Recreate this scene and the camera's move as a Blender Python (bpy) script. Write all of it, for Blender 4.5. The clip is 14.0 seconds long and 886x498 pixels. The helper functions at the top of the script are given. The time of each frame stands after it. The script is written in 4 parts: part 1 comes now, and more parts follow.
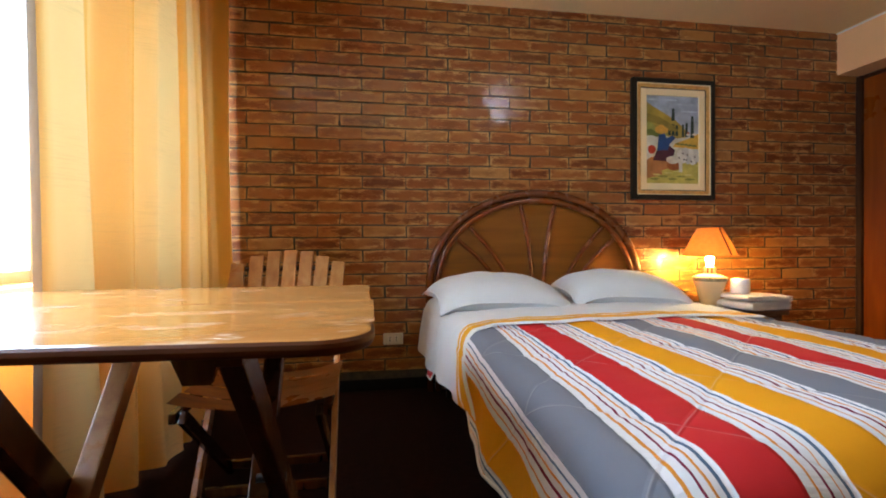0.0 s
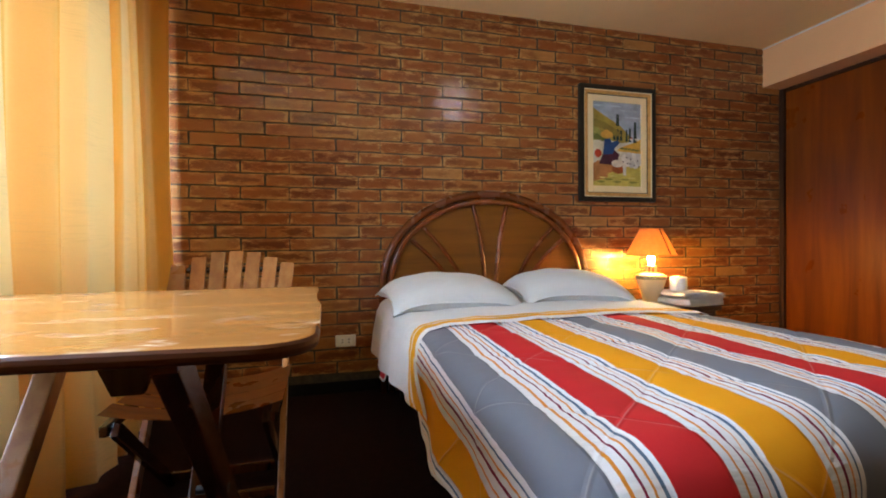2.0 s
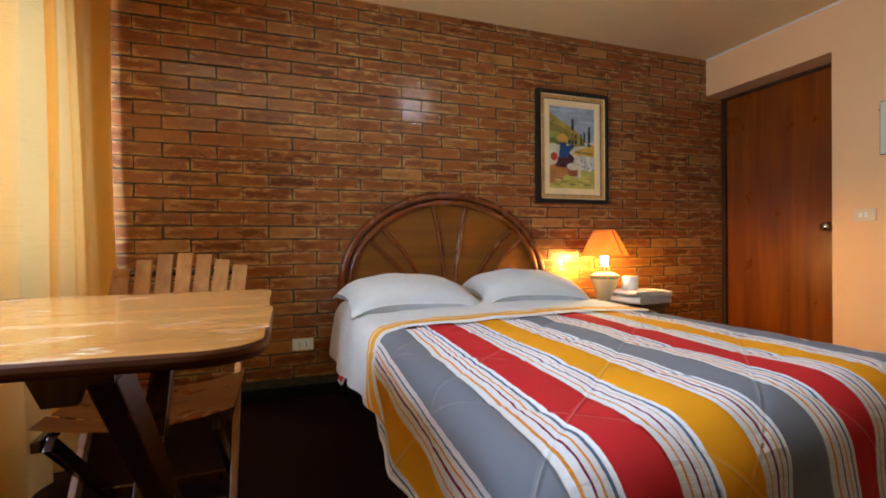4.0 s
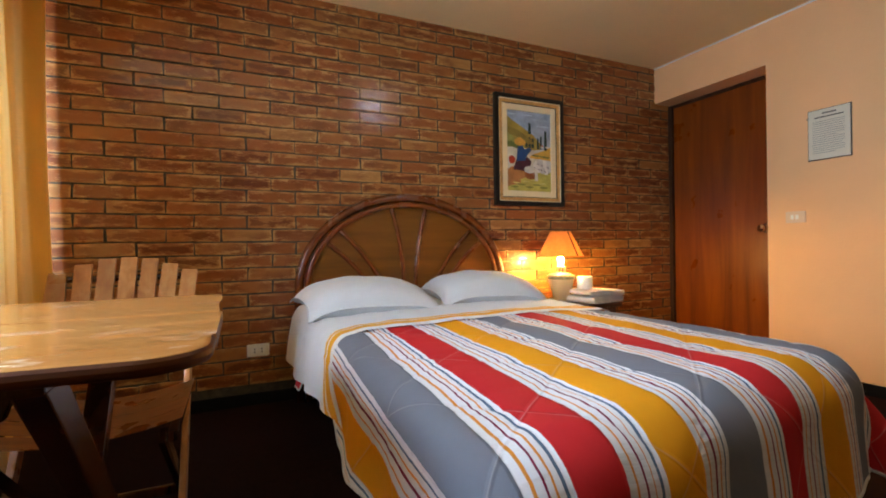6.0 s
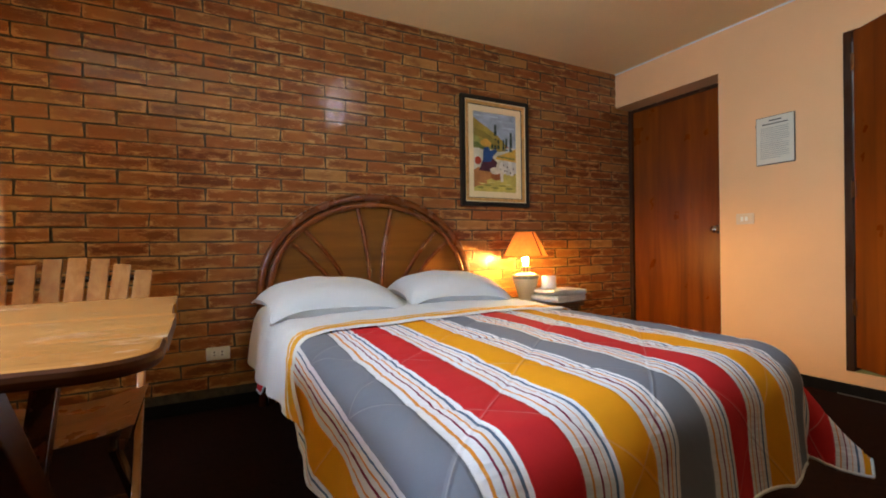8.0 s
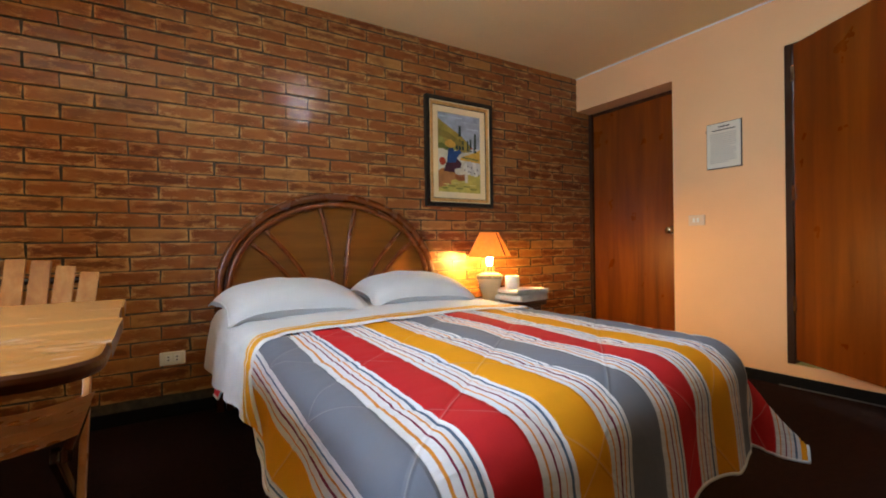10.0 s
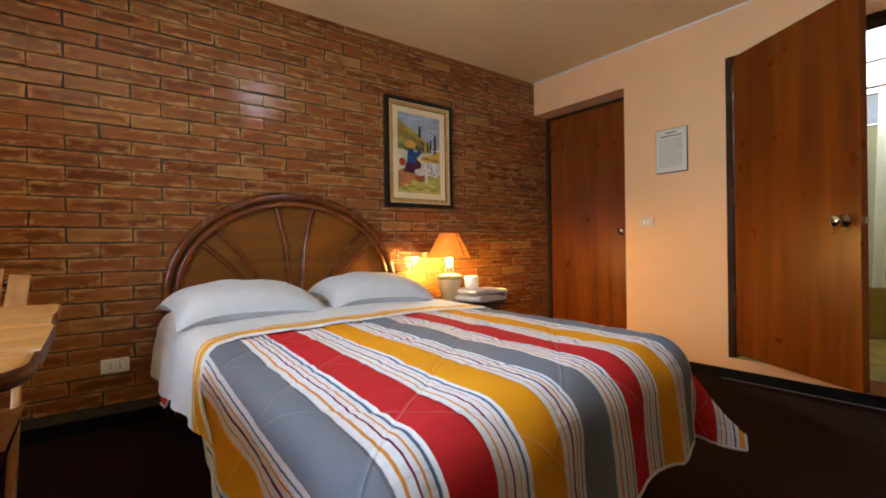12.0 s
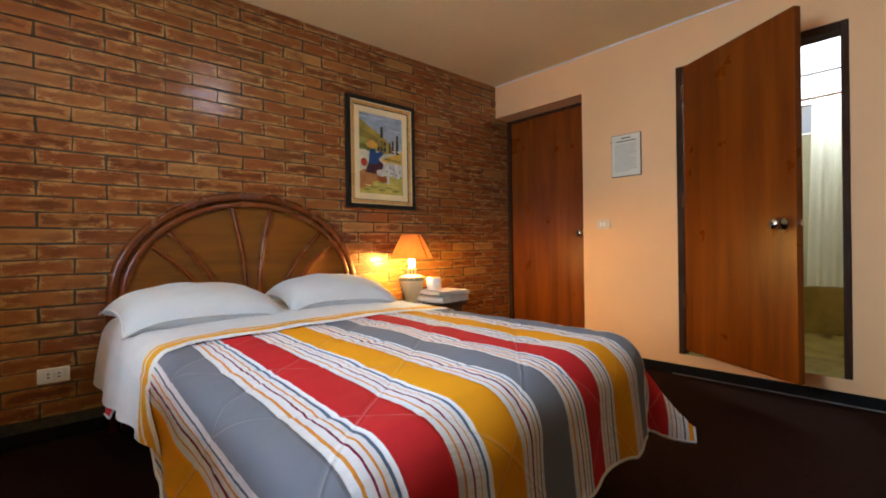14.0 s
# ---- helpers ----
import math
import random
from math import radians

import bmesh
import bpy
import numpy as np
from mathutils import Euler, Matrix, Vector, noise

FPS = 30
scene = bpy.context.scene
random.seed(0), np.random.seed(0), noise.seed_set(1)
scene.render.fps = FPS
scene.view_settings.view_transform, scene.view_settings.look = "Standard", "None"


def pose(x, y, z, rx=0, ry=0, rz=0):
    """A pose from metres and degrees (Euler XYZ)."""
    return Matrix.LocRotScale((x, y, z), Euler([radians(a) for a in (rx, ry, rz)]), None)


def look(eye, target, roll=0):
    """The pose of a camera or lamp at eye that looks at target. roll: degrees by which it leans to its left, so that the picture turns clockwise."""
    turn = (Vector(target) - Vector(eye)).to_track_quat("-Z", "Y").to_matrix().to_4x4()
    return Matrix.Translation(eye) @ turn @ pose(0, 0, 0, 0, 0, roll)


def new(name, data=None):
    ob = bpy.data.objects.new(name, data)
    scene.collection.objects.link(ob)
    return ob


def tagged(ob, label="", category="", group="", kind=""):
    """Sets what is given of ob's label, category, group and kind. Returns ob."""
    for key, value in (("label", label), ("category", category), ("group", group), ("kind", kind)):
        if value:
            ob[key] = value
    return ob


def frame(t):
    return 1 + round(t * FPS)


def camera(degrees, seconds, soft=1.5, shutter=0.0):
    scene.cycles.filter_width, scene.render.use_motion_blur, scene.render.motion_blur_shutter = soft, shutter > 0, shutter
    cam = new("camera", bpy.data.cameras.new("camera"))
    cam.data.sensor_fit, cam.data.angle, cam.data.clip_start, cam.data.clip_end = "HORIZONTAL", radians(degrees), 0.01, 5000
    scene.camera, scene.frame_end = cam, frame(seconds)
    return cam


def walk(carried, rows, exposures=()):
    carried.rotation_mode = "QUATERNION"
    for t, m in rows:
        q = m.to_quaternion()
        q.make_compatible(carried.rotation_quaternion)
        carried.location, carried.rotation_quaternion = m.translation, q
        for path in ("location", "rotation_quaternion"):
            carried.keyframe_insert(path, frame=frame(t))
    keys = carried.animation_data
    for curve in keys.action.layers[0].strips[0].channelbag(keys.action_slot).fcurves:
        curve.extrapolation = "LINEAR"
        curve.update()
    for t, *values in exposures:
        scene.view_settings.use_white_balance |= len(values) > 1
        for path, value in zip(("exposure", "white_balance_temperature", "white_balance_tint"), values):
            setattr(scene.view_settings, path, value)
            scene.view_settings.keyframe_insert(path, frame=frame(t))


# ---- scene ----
cam = camera(88.71, 14.0, 1.9)
# seconds, eye x, y, z, heading to the right of the brick wall's normal, pitch, lean
ROWS = [
    (0, -0.3342, 0.6831, 0.8557, 9.004, -0.419, -0.277),
    (0.5, -0.3311, 0.6828, 0.8560, 10.447, -0.454, -0.345),
    (1, -0.3280, 0.6822, 0.8562, 11.816, -0.453, -0.357),
    (1.5, -0.3250, 0.6814, 0.8564, 13.179, -0.424, -0.296),
    (2, -0.3220, 0.6802, 0.8566, 14.623, -0.427, -0.367),
    (2.5, -0.3190, 0.6789, 0.8568, 15.883, -0.402, -0.349),
    (3, -0.3161, 0.6773, 0.8570, 17.106, -0.425, -0.342),
    (5.5, -0.3023, 0.6672, 0.8581, 23.035, -0.155, -0.834),
    (6, -0.2997, 0.6650, 0.8583, 24.273, -0.170, -0.839),
    (6.5, -0.2971, 0.6627, 0.8585, 25.318, -0.196, -0.826),
    (7, -0.2947, 0.6603, 0.8587, 26.405, -0.214, -0.817),
    (7.5, -0.2923, 0.6580, 0.8589, 27.234, -0.212, -0.845),
    (8, -0.2900, 0.6558, 0.8591, 28.273, -0.230, -0.818),
    (10.5, -0.2796, 0.6461, 0.8602, 33.798, -0.245, -0.867),
    (11, -0.2778, 0.6446, 0.8604, 35.147, -0.220, -0.868),
    (11.5, -0.2761, 0.6434, 0.8606, 36.305, -0.253, -0.877),
    (12, -0.2745, 0.6424, 0.8609, 37.445, -0.261, -0.853),
    (12.5, -0.2730, 0.6417, 0.8611, 38.492, -0.280, -0.811),
    (13, -0.2716, 0.6413, 0.8613, 39.738, -0.232, -0.727),
    (13.5, -0.2703, 0.6412, 0.8615, 40.851, -0.242, -0.635),
    (14, -0.2691, 0.6414, 0.8617, 42.111, -0.187, -0.879),
]
walk(cam, [(t, pose(x, y, z, 90 + pitch, 0, -yaw) @ pose(0, 0, 0, 0, 0, roll)) for t, x, y, z, yaw, pitch, roll in ROWS])

# ---- world, sun, lights, exposure ----
world = bpy.data.worlds.new("world")
scene.world = world
world.use_nodes = True
wn = world.node_tree.nodes
sky = wn.new("ShaderNodeTexSky")
sky.sky_type, sky.sun_disc = "NISHITA", False
sky.sun_elevation, sky.sun_rotation = radians(50), radians(200)
world.node_tree.links.new(sky.outputs[0], wn["Background"].inputs[0])
wn["Background"].inputs[1].default_value = 0.12
scene.view_settings.exposure = -0.12


def lamp(name, kind, m, energy, color, **settings):
    data = bpy.data.lights.new(name, kind)
    data.energy, data.color = energy, color
    if kind == "AREA":
        data.shape, data.size, data.size_y = settings["shape"], settings["size"], settings["size_y"]
    if kind == "POINT":
        data.shadow_soft_size = settings["soft"]
    ob = new(name, data)
    ob.matrix_world = m
    return ob


# overcast daylight in the windows; the bedside bulb and the ceiling lamp shine by themselves
lamp("window_daylight", "AREA", look((-1.60, 2.15, 1.33), (0.0, 2.15, 1.33)), 216, (0.605, 0.86, 1.20), shape="RECTANGLE", size=2.08, size_y=1.14)
lamp("bathroom_daylight", "AREA", look((4.72, 1.35, 2.2), (3.0, 1.35, 2.0)), 30, (0.95, 0.98, 1.0), shape="RECTANGLE", size=1.2, size_y=0.5)

# ---- materials ----
def hexc(h):
    out = []
    for i in (0, 2, 4):
        c = int(h[i:i + 2], 16) / 255
        out.append(c / 12.92 if c <= 0.04045 else ((c + 0.055) / 1.055) ** 2.4)
    return (*out, 1.0)


class Mat:
    """A node material with a principled surface and small helpers."""
    def __init__(self, name, rough=0.5, metal=0.0, spec=0.5):
        self.m = bpy.data.materials.new(name)
        self.m.use_nodes = True
        self.t = self.m.node_tree
        self.b = self.t.nodes["Principled BSDF"]
        self.b.inputs["Roughness"].default_value = rough
        self.b.inputs["Metallic"].default_value = metal
        self.b.inputs["Specular IOR Level"].default_value = spec
        self.coord = None

    def n(self, kind, **inputs):
        node = self.t.nodes.new(kind)
        for k, v in inputs.items():
            key = k.replace("_", " ")
            self.put(node.inputs[key], v)
        return node

    def put(self, socket, v):
        if hasattr(v, "is_output"):
            self.t.links.new(v, socket)
        else:
            socket.default_value = v

    def at(self, scale=(1, 1, 1)):
        c = self.n("ShaderNodeTexCoord")
        mp = self.n("ShaderNodeMapping")
        self.put(mp.inputs["Vector"], c.outputs["Object"])
        mp.inputs["Scale"].default_value = scale
        return mp.outputs[0]

    def noise(self, scale, detail=3.0, stretch=(1, 1, 1), rough=0.55, dist=0.0):
        return self.n("ShaderNodeTexNoise", Vector=self.at(stretch), Scale=scale, Detail=detail, Roughness=rough, Distortion=dist).outputs["Fac"]

    def ramp(self, fac, stops, mode="LINEAR"):
        r = self.t.nodes.new("ShaderNodeValToRGB")
        r.color_ramp.interpolation = mode
        e = r.color_ramp.elements
        while len(e) < len(stops):
            e.new(0.5)
        for el, (p, c) in zip(e, stops):
            el.position, el.color = p, c
        self.put(r.inputs[0], fac)
        return r.outputs[0]

    def mix(self, fac, a, b, blend="MIX"):
        x = self.t.nodes.new("ShaderNodeMix")
        x.data_type, x.blend_type = "RGBA", blend
        self.put(x.inputs[0], fac), self.put(x.inputs[6], a), self.put(x.inputs[7], b)
        return x.outputs[2]

    def math(self, op, a, b=0.0):
        x = self.t.nodes.new("ShaderNodeMath")
        x.operation = op
        self.put(x.inputs[0], a), self.put(x.inputs[1], b)
        return x.outputs[0]

    def color(self, v):
        self.put(self.b.inputs["Base Color"], v)
        return self

    def rough(self, v):
        self.put(self.b.inputs["Roughness"], v)
        return self

    def bump(self, height, strength=0.3, distance=0.01):
        x = self.n("ShaderNodeBump", Height=height, Strength=strength, Distance=distance)
        old = self.b.inputs["Normal"].links
        if old:
            self.put(x.inputs["Normal"], old[0].from_socket)
        self.put(self.b.inputs["Normal"], x.outputs[0])
        return self


def plain(name, color, rough=0.5, metal=0.0, vary=0.12, scale=6.0, bump=0.0, spec=0.5):
    k = Mat(name, rough, metal, spec)
    c = hexc(color)
    dark = tuple(v * (1 - vary) for v in c[:3]) + (1,)
    lite = tuple(min(1, v * (1 + vary)) for v in c[:3]) + (1,)
    k.color(k.ramp(k.noise(scale, 5), [(0.3, dark), (0.7, lite)]))
    if bump:
        k.bump(k.noise(scale * 14, 4), 0.35, bump)
    return k.m


def wood(name, dark, mid, lite, axis="x", rough=0.3, grain=1.0, vary=0.25, scuffs=0.0, spec=0.5):
    """Varnished timber with grain along one axis."""
    k = Mat(name, rough, 0, spec)
    st = {"x": (1, 14, 14), "y": (14, 1, 14), "z": (14, 14, 1)}[axis]
    st = tuple(s * grain for s in st)
    g = k.noise(2.2, 6, st, 0.6, 0.4)
    f = k.noise(16, 3, st, 0.6)
    big = k.noise(2.0, 2)
    col = k.ramp(g, [(0.25, hexc(dark)), (0.5, hexc(mid)), (0.75, hexc(lite))])
    col = k.mix(k.math("MULTIPLY", f, 0.3), col, hexc(dark))
    rnd = k.n("ShaderNodeObjectInfo").outputs["Random"]
    tone = k.ramp(rnd, [(0, (1 - vary,) * 3 + (1,)), (1, (1.0, 1.0, 1.0, 1))])
    col = k.mix(1.0, col, tone, "MULTIPLY")
    col = k.mix(k.math("MULTIPLY", big, 0.25), col, hexc(dark))
    shine = k.ramp(k.noise(5, 4), [(0.3, (rough * 0.8,) * 3 + (1,)), (0.7, (min(1, rough * 1.4),) * 3 + (1,))])
    if scuffs:
        spots = k.math("MULTIPLY", k.ramp(k.noise(7, 5, (1, 2.2, 1), 0.6), [(0.58, (0, 0, 0, 1)), (0.66, (1, 1, 1, 1))]), k.ramp(k.noise(40, 4, (1, 3, 1)), [(0.40, (0, 0, 0, 1)), (0.62, (1, 1, 1, 1))]))
        col = k.mix(k.math("MULTIPLY", spots, scuffs), col, hexc("E8DAC8"))
        shine = k.math("ADD", k.math("MULTIPLY", spots, 0.05), shine)
    k.color(col)
    k.rough(shine)
    k.bump(f, 0.12, 0.002)
    return k.m


def brick_material():
    """Varnished fired clay: pale worn arrises, smoky cores, streaks; the mesh's own map runs 0 to 1 over each brick's face."""
    k = Mat("varnished_brick", 0.45, 0, 0.25)
    rnd = k.n("ShaderNodeObjectInfo").outputs["Random"]
    isl = k.n("ShaderNodeNewGeometry").outputs["Random Per Island"]
    r = k.math("FRACT", k.math("ADD", rnd, isl))
    r2 = k.math("FRACT", k.math("MULTIPLY", r, 17.3))
    base = k.ramp(r, [(0.0, hexc("8E4E22")), (0.22, hexc("A05E28")), (0.42, hexc("AC6C30")), (0.6, hexc("944F1E")), (0.76, hexc("A46228")), (0.9, hexc("BC8446")), (1.0, hexc("7C4219"))])
    geo = k.n("ShaderNodeNewGeometry").outputs["Position"]
    n1 = k.n("ShaderNodeTexNoise", Vector=geo, Scale=9.0, Detail=5.0).outputs["Fac"]
    mp = k.n("ShaderNodeMapping")
    k.put(mp.inputs["Vector"], geo)
    mp.inputs["Scale"].default_value = (1, 1, 4)
    n2 = k.n("ShaderNodeTexNoise", Vector=mp.outputs[0], Scale=14.0, Detail=5.0, Roughness=0.6).outputs["Fac"]
    n3 = k.n("ShaderNodeTexNoise", Vector=geo, Scale=160.0, Detail=3.0).outputs["Fac"]
    n4 = k.n("ShaderNodeTexNoise", Vector=geo, Scale=1.6, Detail=3.0).outputs["Fac"]
    uv = k.n("ShaderNodeUVMap")
    uv.uv_map = "face"
    sep = k.n("ShaderNodeSeparateXYZ", Vector=uv.outputs[0])
    ea = k.math("MULTIPLY", k.math("SUBTRACT", 0.5, k.math("ABSOLUTE", k.math("SUBTRACT", sep.outputs[0], 0.5))), 3.8)
    eb = k.math("SUBTRACT", 0.5, k.math("ABSOLUTE", k.math("SUBTRACT", sep.outputs[1], 0.5)))
    edge = k.math("ADD", k.math("MINIMUM", ea, eb), k.math("MULTIPLY", k.math("SUBTRACT", n2, 0.5), 1.5))
    col = k.mix(k.ramp(n1, [(0.42, (0, 0, 0, 1)), (0.68, (0.5, 0.5, 0.5, 1))]), base, hexc("642A0C"))
    col = k.mix(k.ramp(n4, [(0.42, (0, 0, 0, 1)), (0.62, (0.3, 0.3, 0.3, 1))]), col, hexc("6E3410"))
    # smoky core on about half of the bricks
    core = k.math("MULTIPLY", k.ramp(edge, [(0.26, (0, 0, 0, 1)), (0.38, (1, 1, 1, 1))]), k.ramp(r2, [(0.55, (0.0, 0.0, 0.0, 1)), (0.9, (0.6, 0.6, 0.6, 1))]))
    col = k.mix(core, col, hexc("5C2206"))
    # pale salts along the arrises and in broken streaks
    rim = k.ramp(edge, [(0.0, (0.55, 0.55, 0.55, 1)), (0.07, (0.5, 0.5, 0.5, 1)), (0.14, (0.05, 0.05, 0.05, 1)), (0.22, (0.0, 0.0, 0.0, 1)), (0.25, (0.35, 0.35, 0.35, 1)), (0.29, (0, 0, 0, 1))])
    some = k.ramp(n1, [(0.38, (0.3, 0.3, 0.3, 1)), (0.58, (1.5, 1.5, 1.5, 1))])
    col = k.mix(k.math("MULTIPLY", rim, some), col, hexc("D09A5C"))
    col = k.mix(k.math("MULTIPLY", n3, 0.25), col, hexc("6A3A1A"))
    k.color(col)
    k.rough(k.ramp(n2, [(0.3, (0.4,) * 3 + (1,)), (0.7, (0.6,) * 3 + (1,))]))
    k.b.inputs["Coat Weight"].default_value = 1.0
    k.put(k.b.inputs["Coat Roughness"], k.ramp(n1, [(0.3, (0.10,) * 3 + (1,)), (0.75, (0.26,) * 3 + (1,))]))
    k.bump(n1, 0.10, 0.006)
    k.bump(n2, 0.22, 0.0022)
    k.t.links.new(k.b.inputs["Normal"].links[0].from_socket, k.b.inputs["Coat Normal"])
    k.bump(n2, 0.4, 0.003)
    k.bump(n3, 0.2, 0.001)
    return k.m


def painted(name, color, bump=0.004):
    k = Mat(name, 0.62, 0, 0.35)
    c = hexc(color)
    n1, n2 = k.noise(1.3, 4), k.noise(55, 4)
    k.color(k.mix(k.ramp(n1, [(0.35, (0, 0, 0, 1)), (0.75, (1, 1, 1, 1))]), c, tuple(v * 0.9 for v in c[:3]) + (1,)))
    k.bump(n2, 0.25, bump).bump(n1, 0.2, 0.01)
    return k.m


def cloth(name, color, rough=0.85, weave=900, vary=0.06, sheen=0.2):
    k = Mat(name, rough, 0, 0.2)
    c = hexc(color)
    k.b.inputs["Sheen Weight"].default_value = sheen
    k.color(k.mix(k.noise(7, 4), c, tuple(v * (1 - vary * 2) for v in c[:3]) + (1,)))
    k.bump(k.noise(weave, 2), 0.15, 0.0006).bump(k.noise(9, 5, (1, 1.6, 1), 0.5, 0.6), 0.4, 0.02)
    return k.m


def curtain_material():
    k = Mat("curtain_cloth", 0.8, 0, 0.2)
    fine = k.noise(420, 2, (0.25, 0.25, 1))
    col = k.mix(k.noise(3, 3), hexc("F0B034"), hexc("DC9A2C"))
    col = k.mix(k.math("MULTIPLY", fine, 0.3), col, hexc("EFC888"))
    uv = k.n("ShaderNodeUVMap")
    uv.uv_map = "cloth"
    us = k.n("ShaderNodeSeparateXYZ", Vector=uv.outputs[0]).outputs[0]
    cream, tan = (1, 1, 1, 1), (0.45, 0.45, 0.45, 1)
    bare = (0, 0, 0, 1)
    # woven pale and ochre bands; one fold's shade and highlight are coloured in too
    band = k.ramp(us, [(0.0, tan), (0.02, cream), (0.115, cream), (0.125, bare), (0.26, bare), (0.275, tan), (0.30, tan), (0.315, bare), (0.37, bare), (0.385, cream), (0.50, cream), (0.515, bare), (0.545, bare),
                       (0.555, cream), (0.64, tan), (0.75, tan), (0.77, bare), (0.84, bare), (0.86, tan), (0.92, bare)])
    col = k.mix(k.math("MULTIPLY", band, 0.8), col, hexc("F0D49A"))
    slub = k.ramp(k.noise(60, 3, (0.2, 0.2, 5.0)), [(0.5, (0, 0, 0, 1)), (0.66, (1, 1, 1, 1))])
    patch = k.ramp(k.noise(2.5, 2), [(0.48, (0, 0, 0, 1)), (0.6, (1, 1, 1, 1))])
    col = k.mix(k.math("MULTIPLY", k.math("MULTIPLY", slub, patch), 0.22), col, hexc("B89A70"))
    k.color(col)
    tr = k.n("ShaderNodeBsdfTranslucent")
    k.put(tr.inputs["Color"], k.mix(0.35, col, hexc("F4CE84")))
    mx = k.n("ShaderNodeMixShader")
    mx.inputs[0].default_value = 0.056
    k.put(mx.inputs[1], k.b.outputs[0]), k.put(mx.inputs[2], tr.outputs[0])
    k.put(k.t.nodes["Material Output"].inputs["Surface"], mx.outputs[0])
    k.bump(fine, 0.2, 0.001)
    return k.m


def translucent(name, color, light, amount=0.5, rough=0.7):
    k = Mat(name, rough, 0, 0.2)
    k.color(k.mix(k.noise(40, 3), hexc(color), hexc(light)))
    tr = k.n("ShaderNodeBsdfTranslucent")
    tr.inputs["Color"].default_value = hexc(light)
    mx = k.n("ShaderNodeMixShader")
    mx.inputs[0].default_value = amount
    k.put(mx.inputs[1], k.b.outputs[0]), k.put(mx.inputs[2], tr.outputs[0])
    k.put(k.t.nodes["Material Output"].inputs["Surface"], mx.outputs[0])
    return k.m


def stripe_material():
    """Woven stripes across the cloth's own u (metres from the first grey stripe), repeating grey, red, ochre."""
    k = Mat("striped_bedspread", 0.85, 0, 0.12)
    uv = k.n("ShaderNodeUVMap")
    uv.uv_map = "cloth"
    sep = k.n("ShaderNodeSeparateXYZ", Vector=uv.outputs[0])
    u, v = sep.outputs[0], sep.outputs[1]
    wob = k.n("ShaderNodeTexNoise", Vector=uv.outputs[0], Scale=22.0, Detail=3.0).outputs["Fac"]
    rag = k.n("ShaderNodeMapping")
    k.put(rag.inputs["Vector"], uv.outputs[0])
    rag.inputs["Scale"].default_value = (12, 45, 1)
    wob2 = k.n("ShaderNodeTexNoise", Vector=rag.outputs[0], Scale=1.0, Detail=2.0).outputs["Fac"]
    uw = k.math("ADD", u, k.math("ADD", k.math("MULTIPLY", k.math("SUBTRACT", wob, 0.5), 0.003), k.math("MULTIPLY", k.math("SUBTRACT", wob2, 0.5), 0.003)))
    f = k.math("FRACT", k.math("DIVIDE", k.math("ADD", uw, 1.2), 0.6))
    grey, red, ochre = hexc("7A7D88"), hexc("C62C30"), hexc("E89C1C")
    white, blue, plum, orange = hexc("E4E2E6"), hexc("5B6E88"), hexc("7C2440"), hexc("DA8E3A")
    stops = []
    for i, solid in enumerate((grey, red, ochre)):
        a = i / 3
        stops += [(a, solid)]
        b = a + 0.55 / 3
        w = 0.45 / 3
        for q, c in ((0, white), (0.18, orange), (0.24, white), (0.42, plum), (0.48, white), (0.62, orange), (0.665, white), (0.80, blue), (0.865, white)):
            stops.append((b + q * w, c))
    col = k.ramp(f, stops, "CONSTANT")
    n = k.n("ShaderNodeTexNoise", Vector=uv.outputs[0], Scale=9.0, Detail=4.0).outputs["Fac"]
    col = k.mix(k.math("MULTIPLY", n, 0.22), col, k.mix(1.0, col, (0.72, 0.7, 0.7, 1), "MULTIPLY"))
    k.color(col)
    # puckered bands between the plain stripes, fine weave, soft creases
    m = k.n("ShaderNodeMapping")
    k.put(m.inputs["Vector"], uv.outputs[0])
    m.inputs["Scale"].default_value = (14, 60, 1)
    puck = k.n("ShaderNodeTexNoise", Vector=m.outputs[0], Scale=1.0, Detail=2.0).outputs["Fac"]
    band = k.ramp(k.math("FRACT", k.math("MULTIPLY", f, 3)), [(0.0, (0, 0, 0, 1)), (0.52, (0, 0, 0, 1)), (0.56, (1, 1, 1, 1)), (0.97, (1, 1, 1, 1)), (1.0, (0, 0, 0, 1))])
    k.bump(k.math("MULTIPLY", puck, band), 0.45, 0.012)
    fine = k.n("ShaderNodeTexNoise", Vector=uv.outputs[0], Scale=700.0, Detail=2.0).outputs["Fac"]
    k.bump(fine, 0.15, 0.0006)
    k.bump(n, 0.3, 0.018)
    # stitched zigzag quilting seams
    seams = []
    for sgn in (0.9, -0.9):
        p = k.math("FRACT", k.math("DIVIDE", k.math("ADD", k.math("ADD", v, 5.0), k.math("MULTIPLY", u, sgn)), 0.42))
        seams.append(k.math("ABSOLUTE", k.math("SUBTRACT", p, 0.5)))
    line = k.ramp(k.math("MAXIMUM", *seams), [(0.0, (1, 1, 1, 1)), (0.478, (1, 1, 1, 1)), (0.497, (0, 0, 0, 1)), (0.5, (0, 0, 0, 1))])
    k.bump(line, 0.5, 0.004)
    thread = k.ramp(k.math("MAXIMUM", *seams), [(0.0, (0, 0, 0, 1)), (0.493, (0, 0, 0, 1)), (0.497, (0.35, 0.35, 0.35, 1)), (0.5, (0.35, 0.35, 0.35, 1))])
    k.color(k.mix(k.math("MULTIPLY", thread, wob), col, hexc("D8CCC8")))
    return k.m


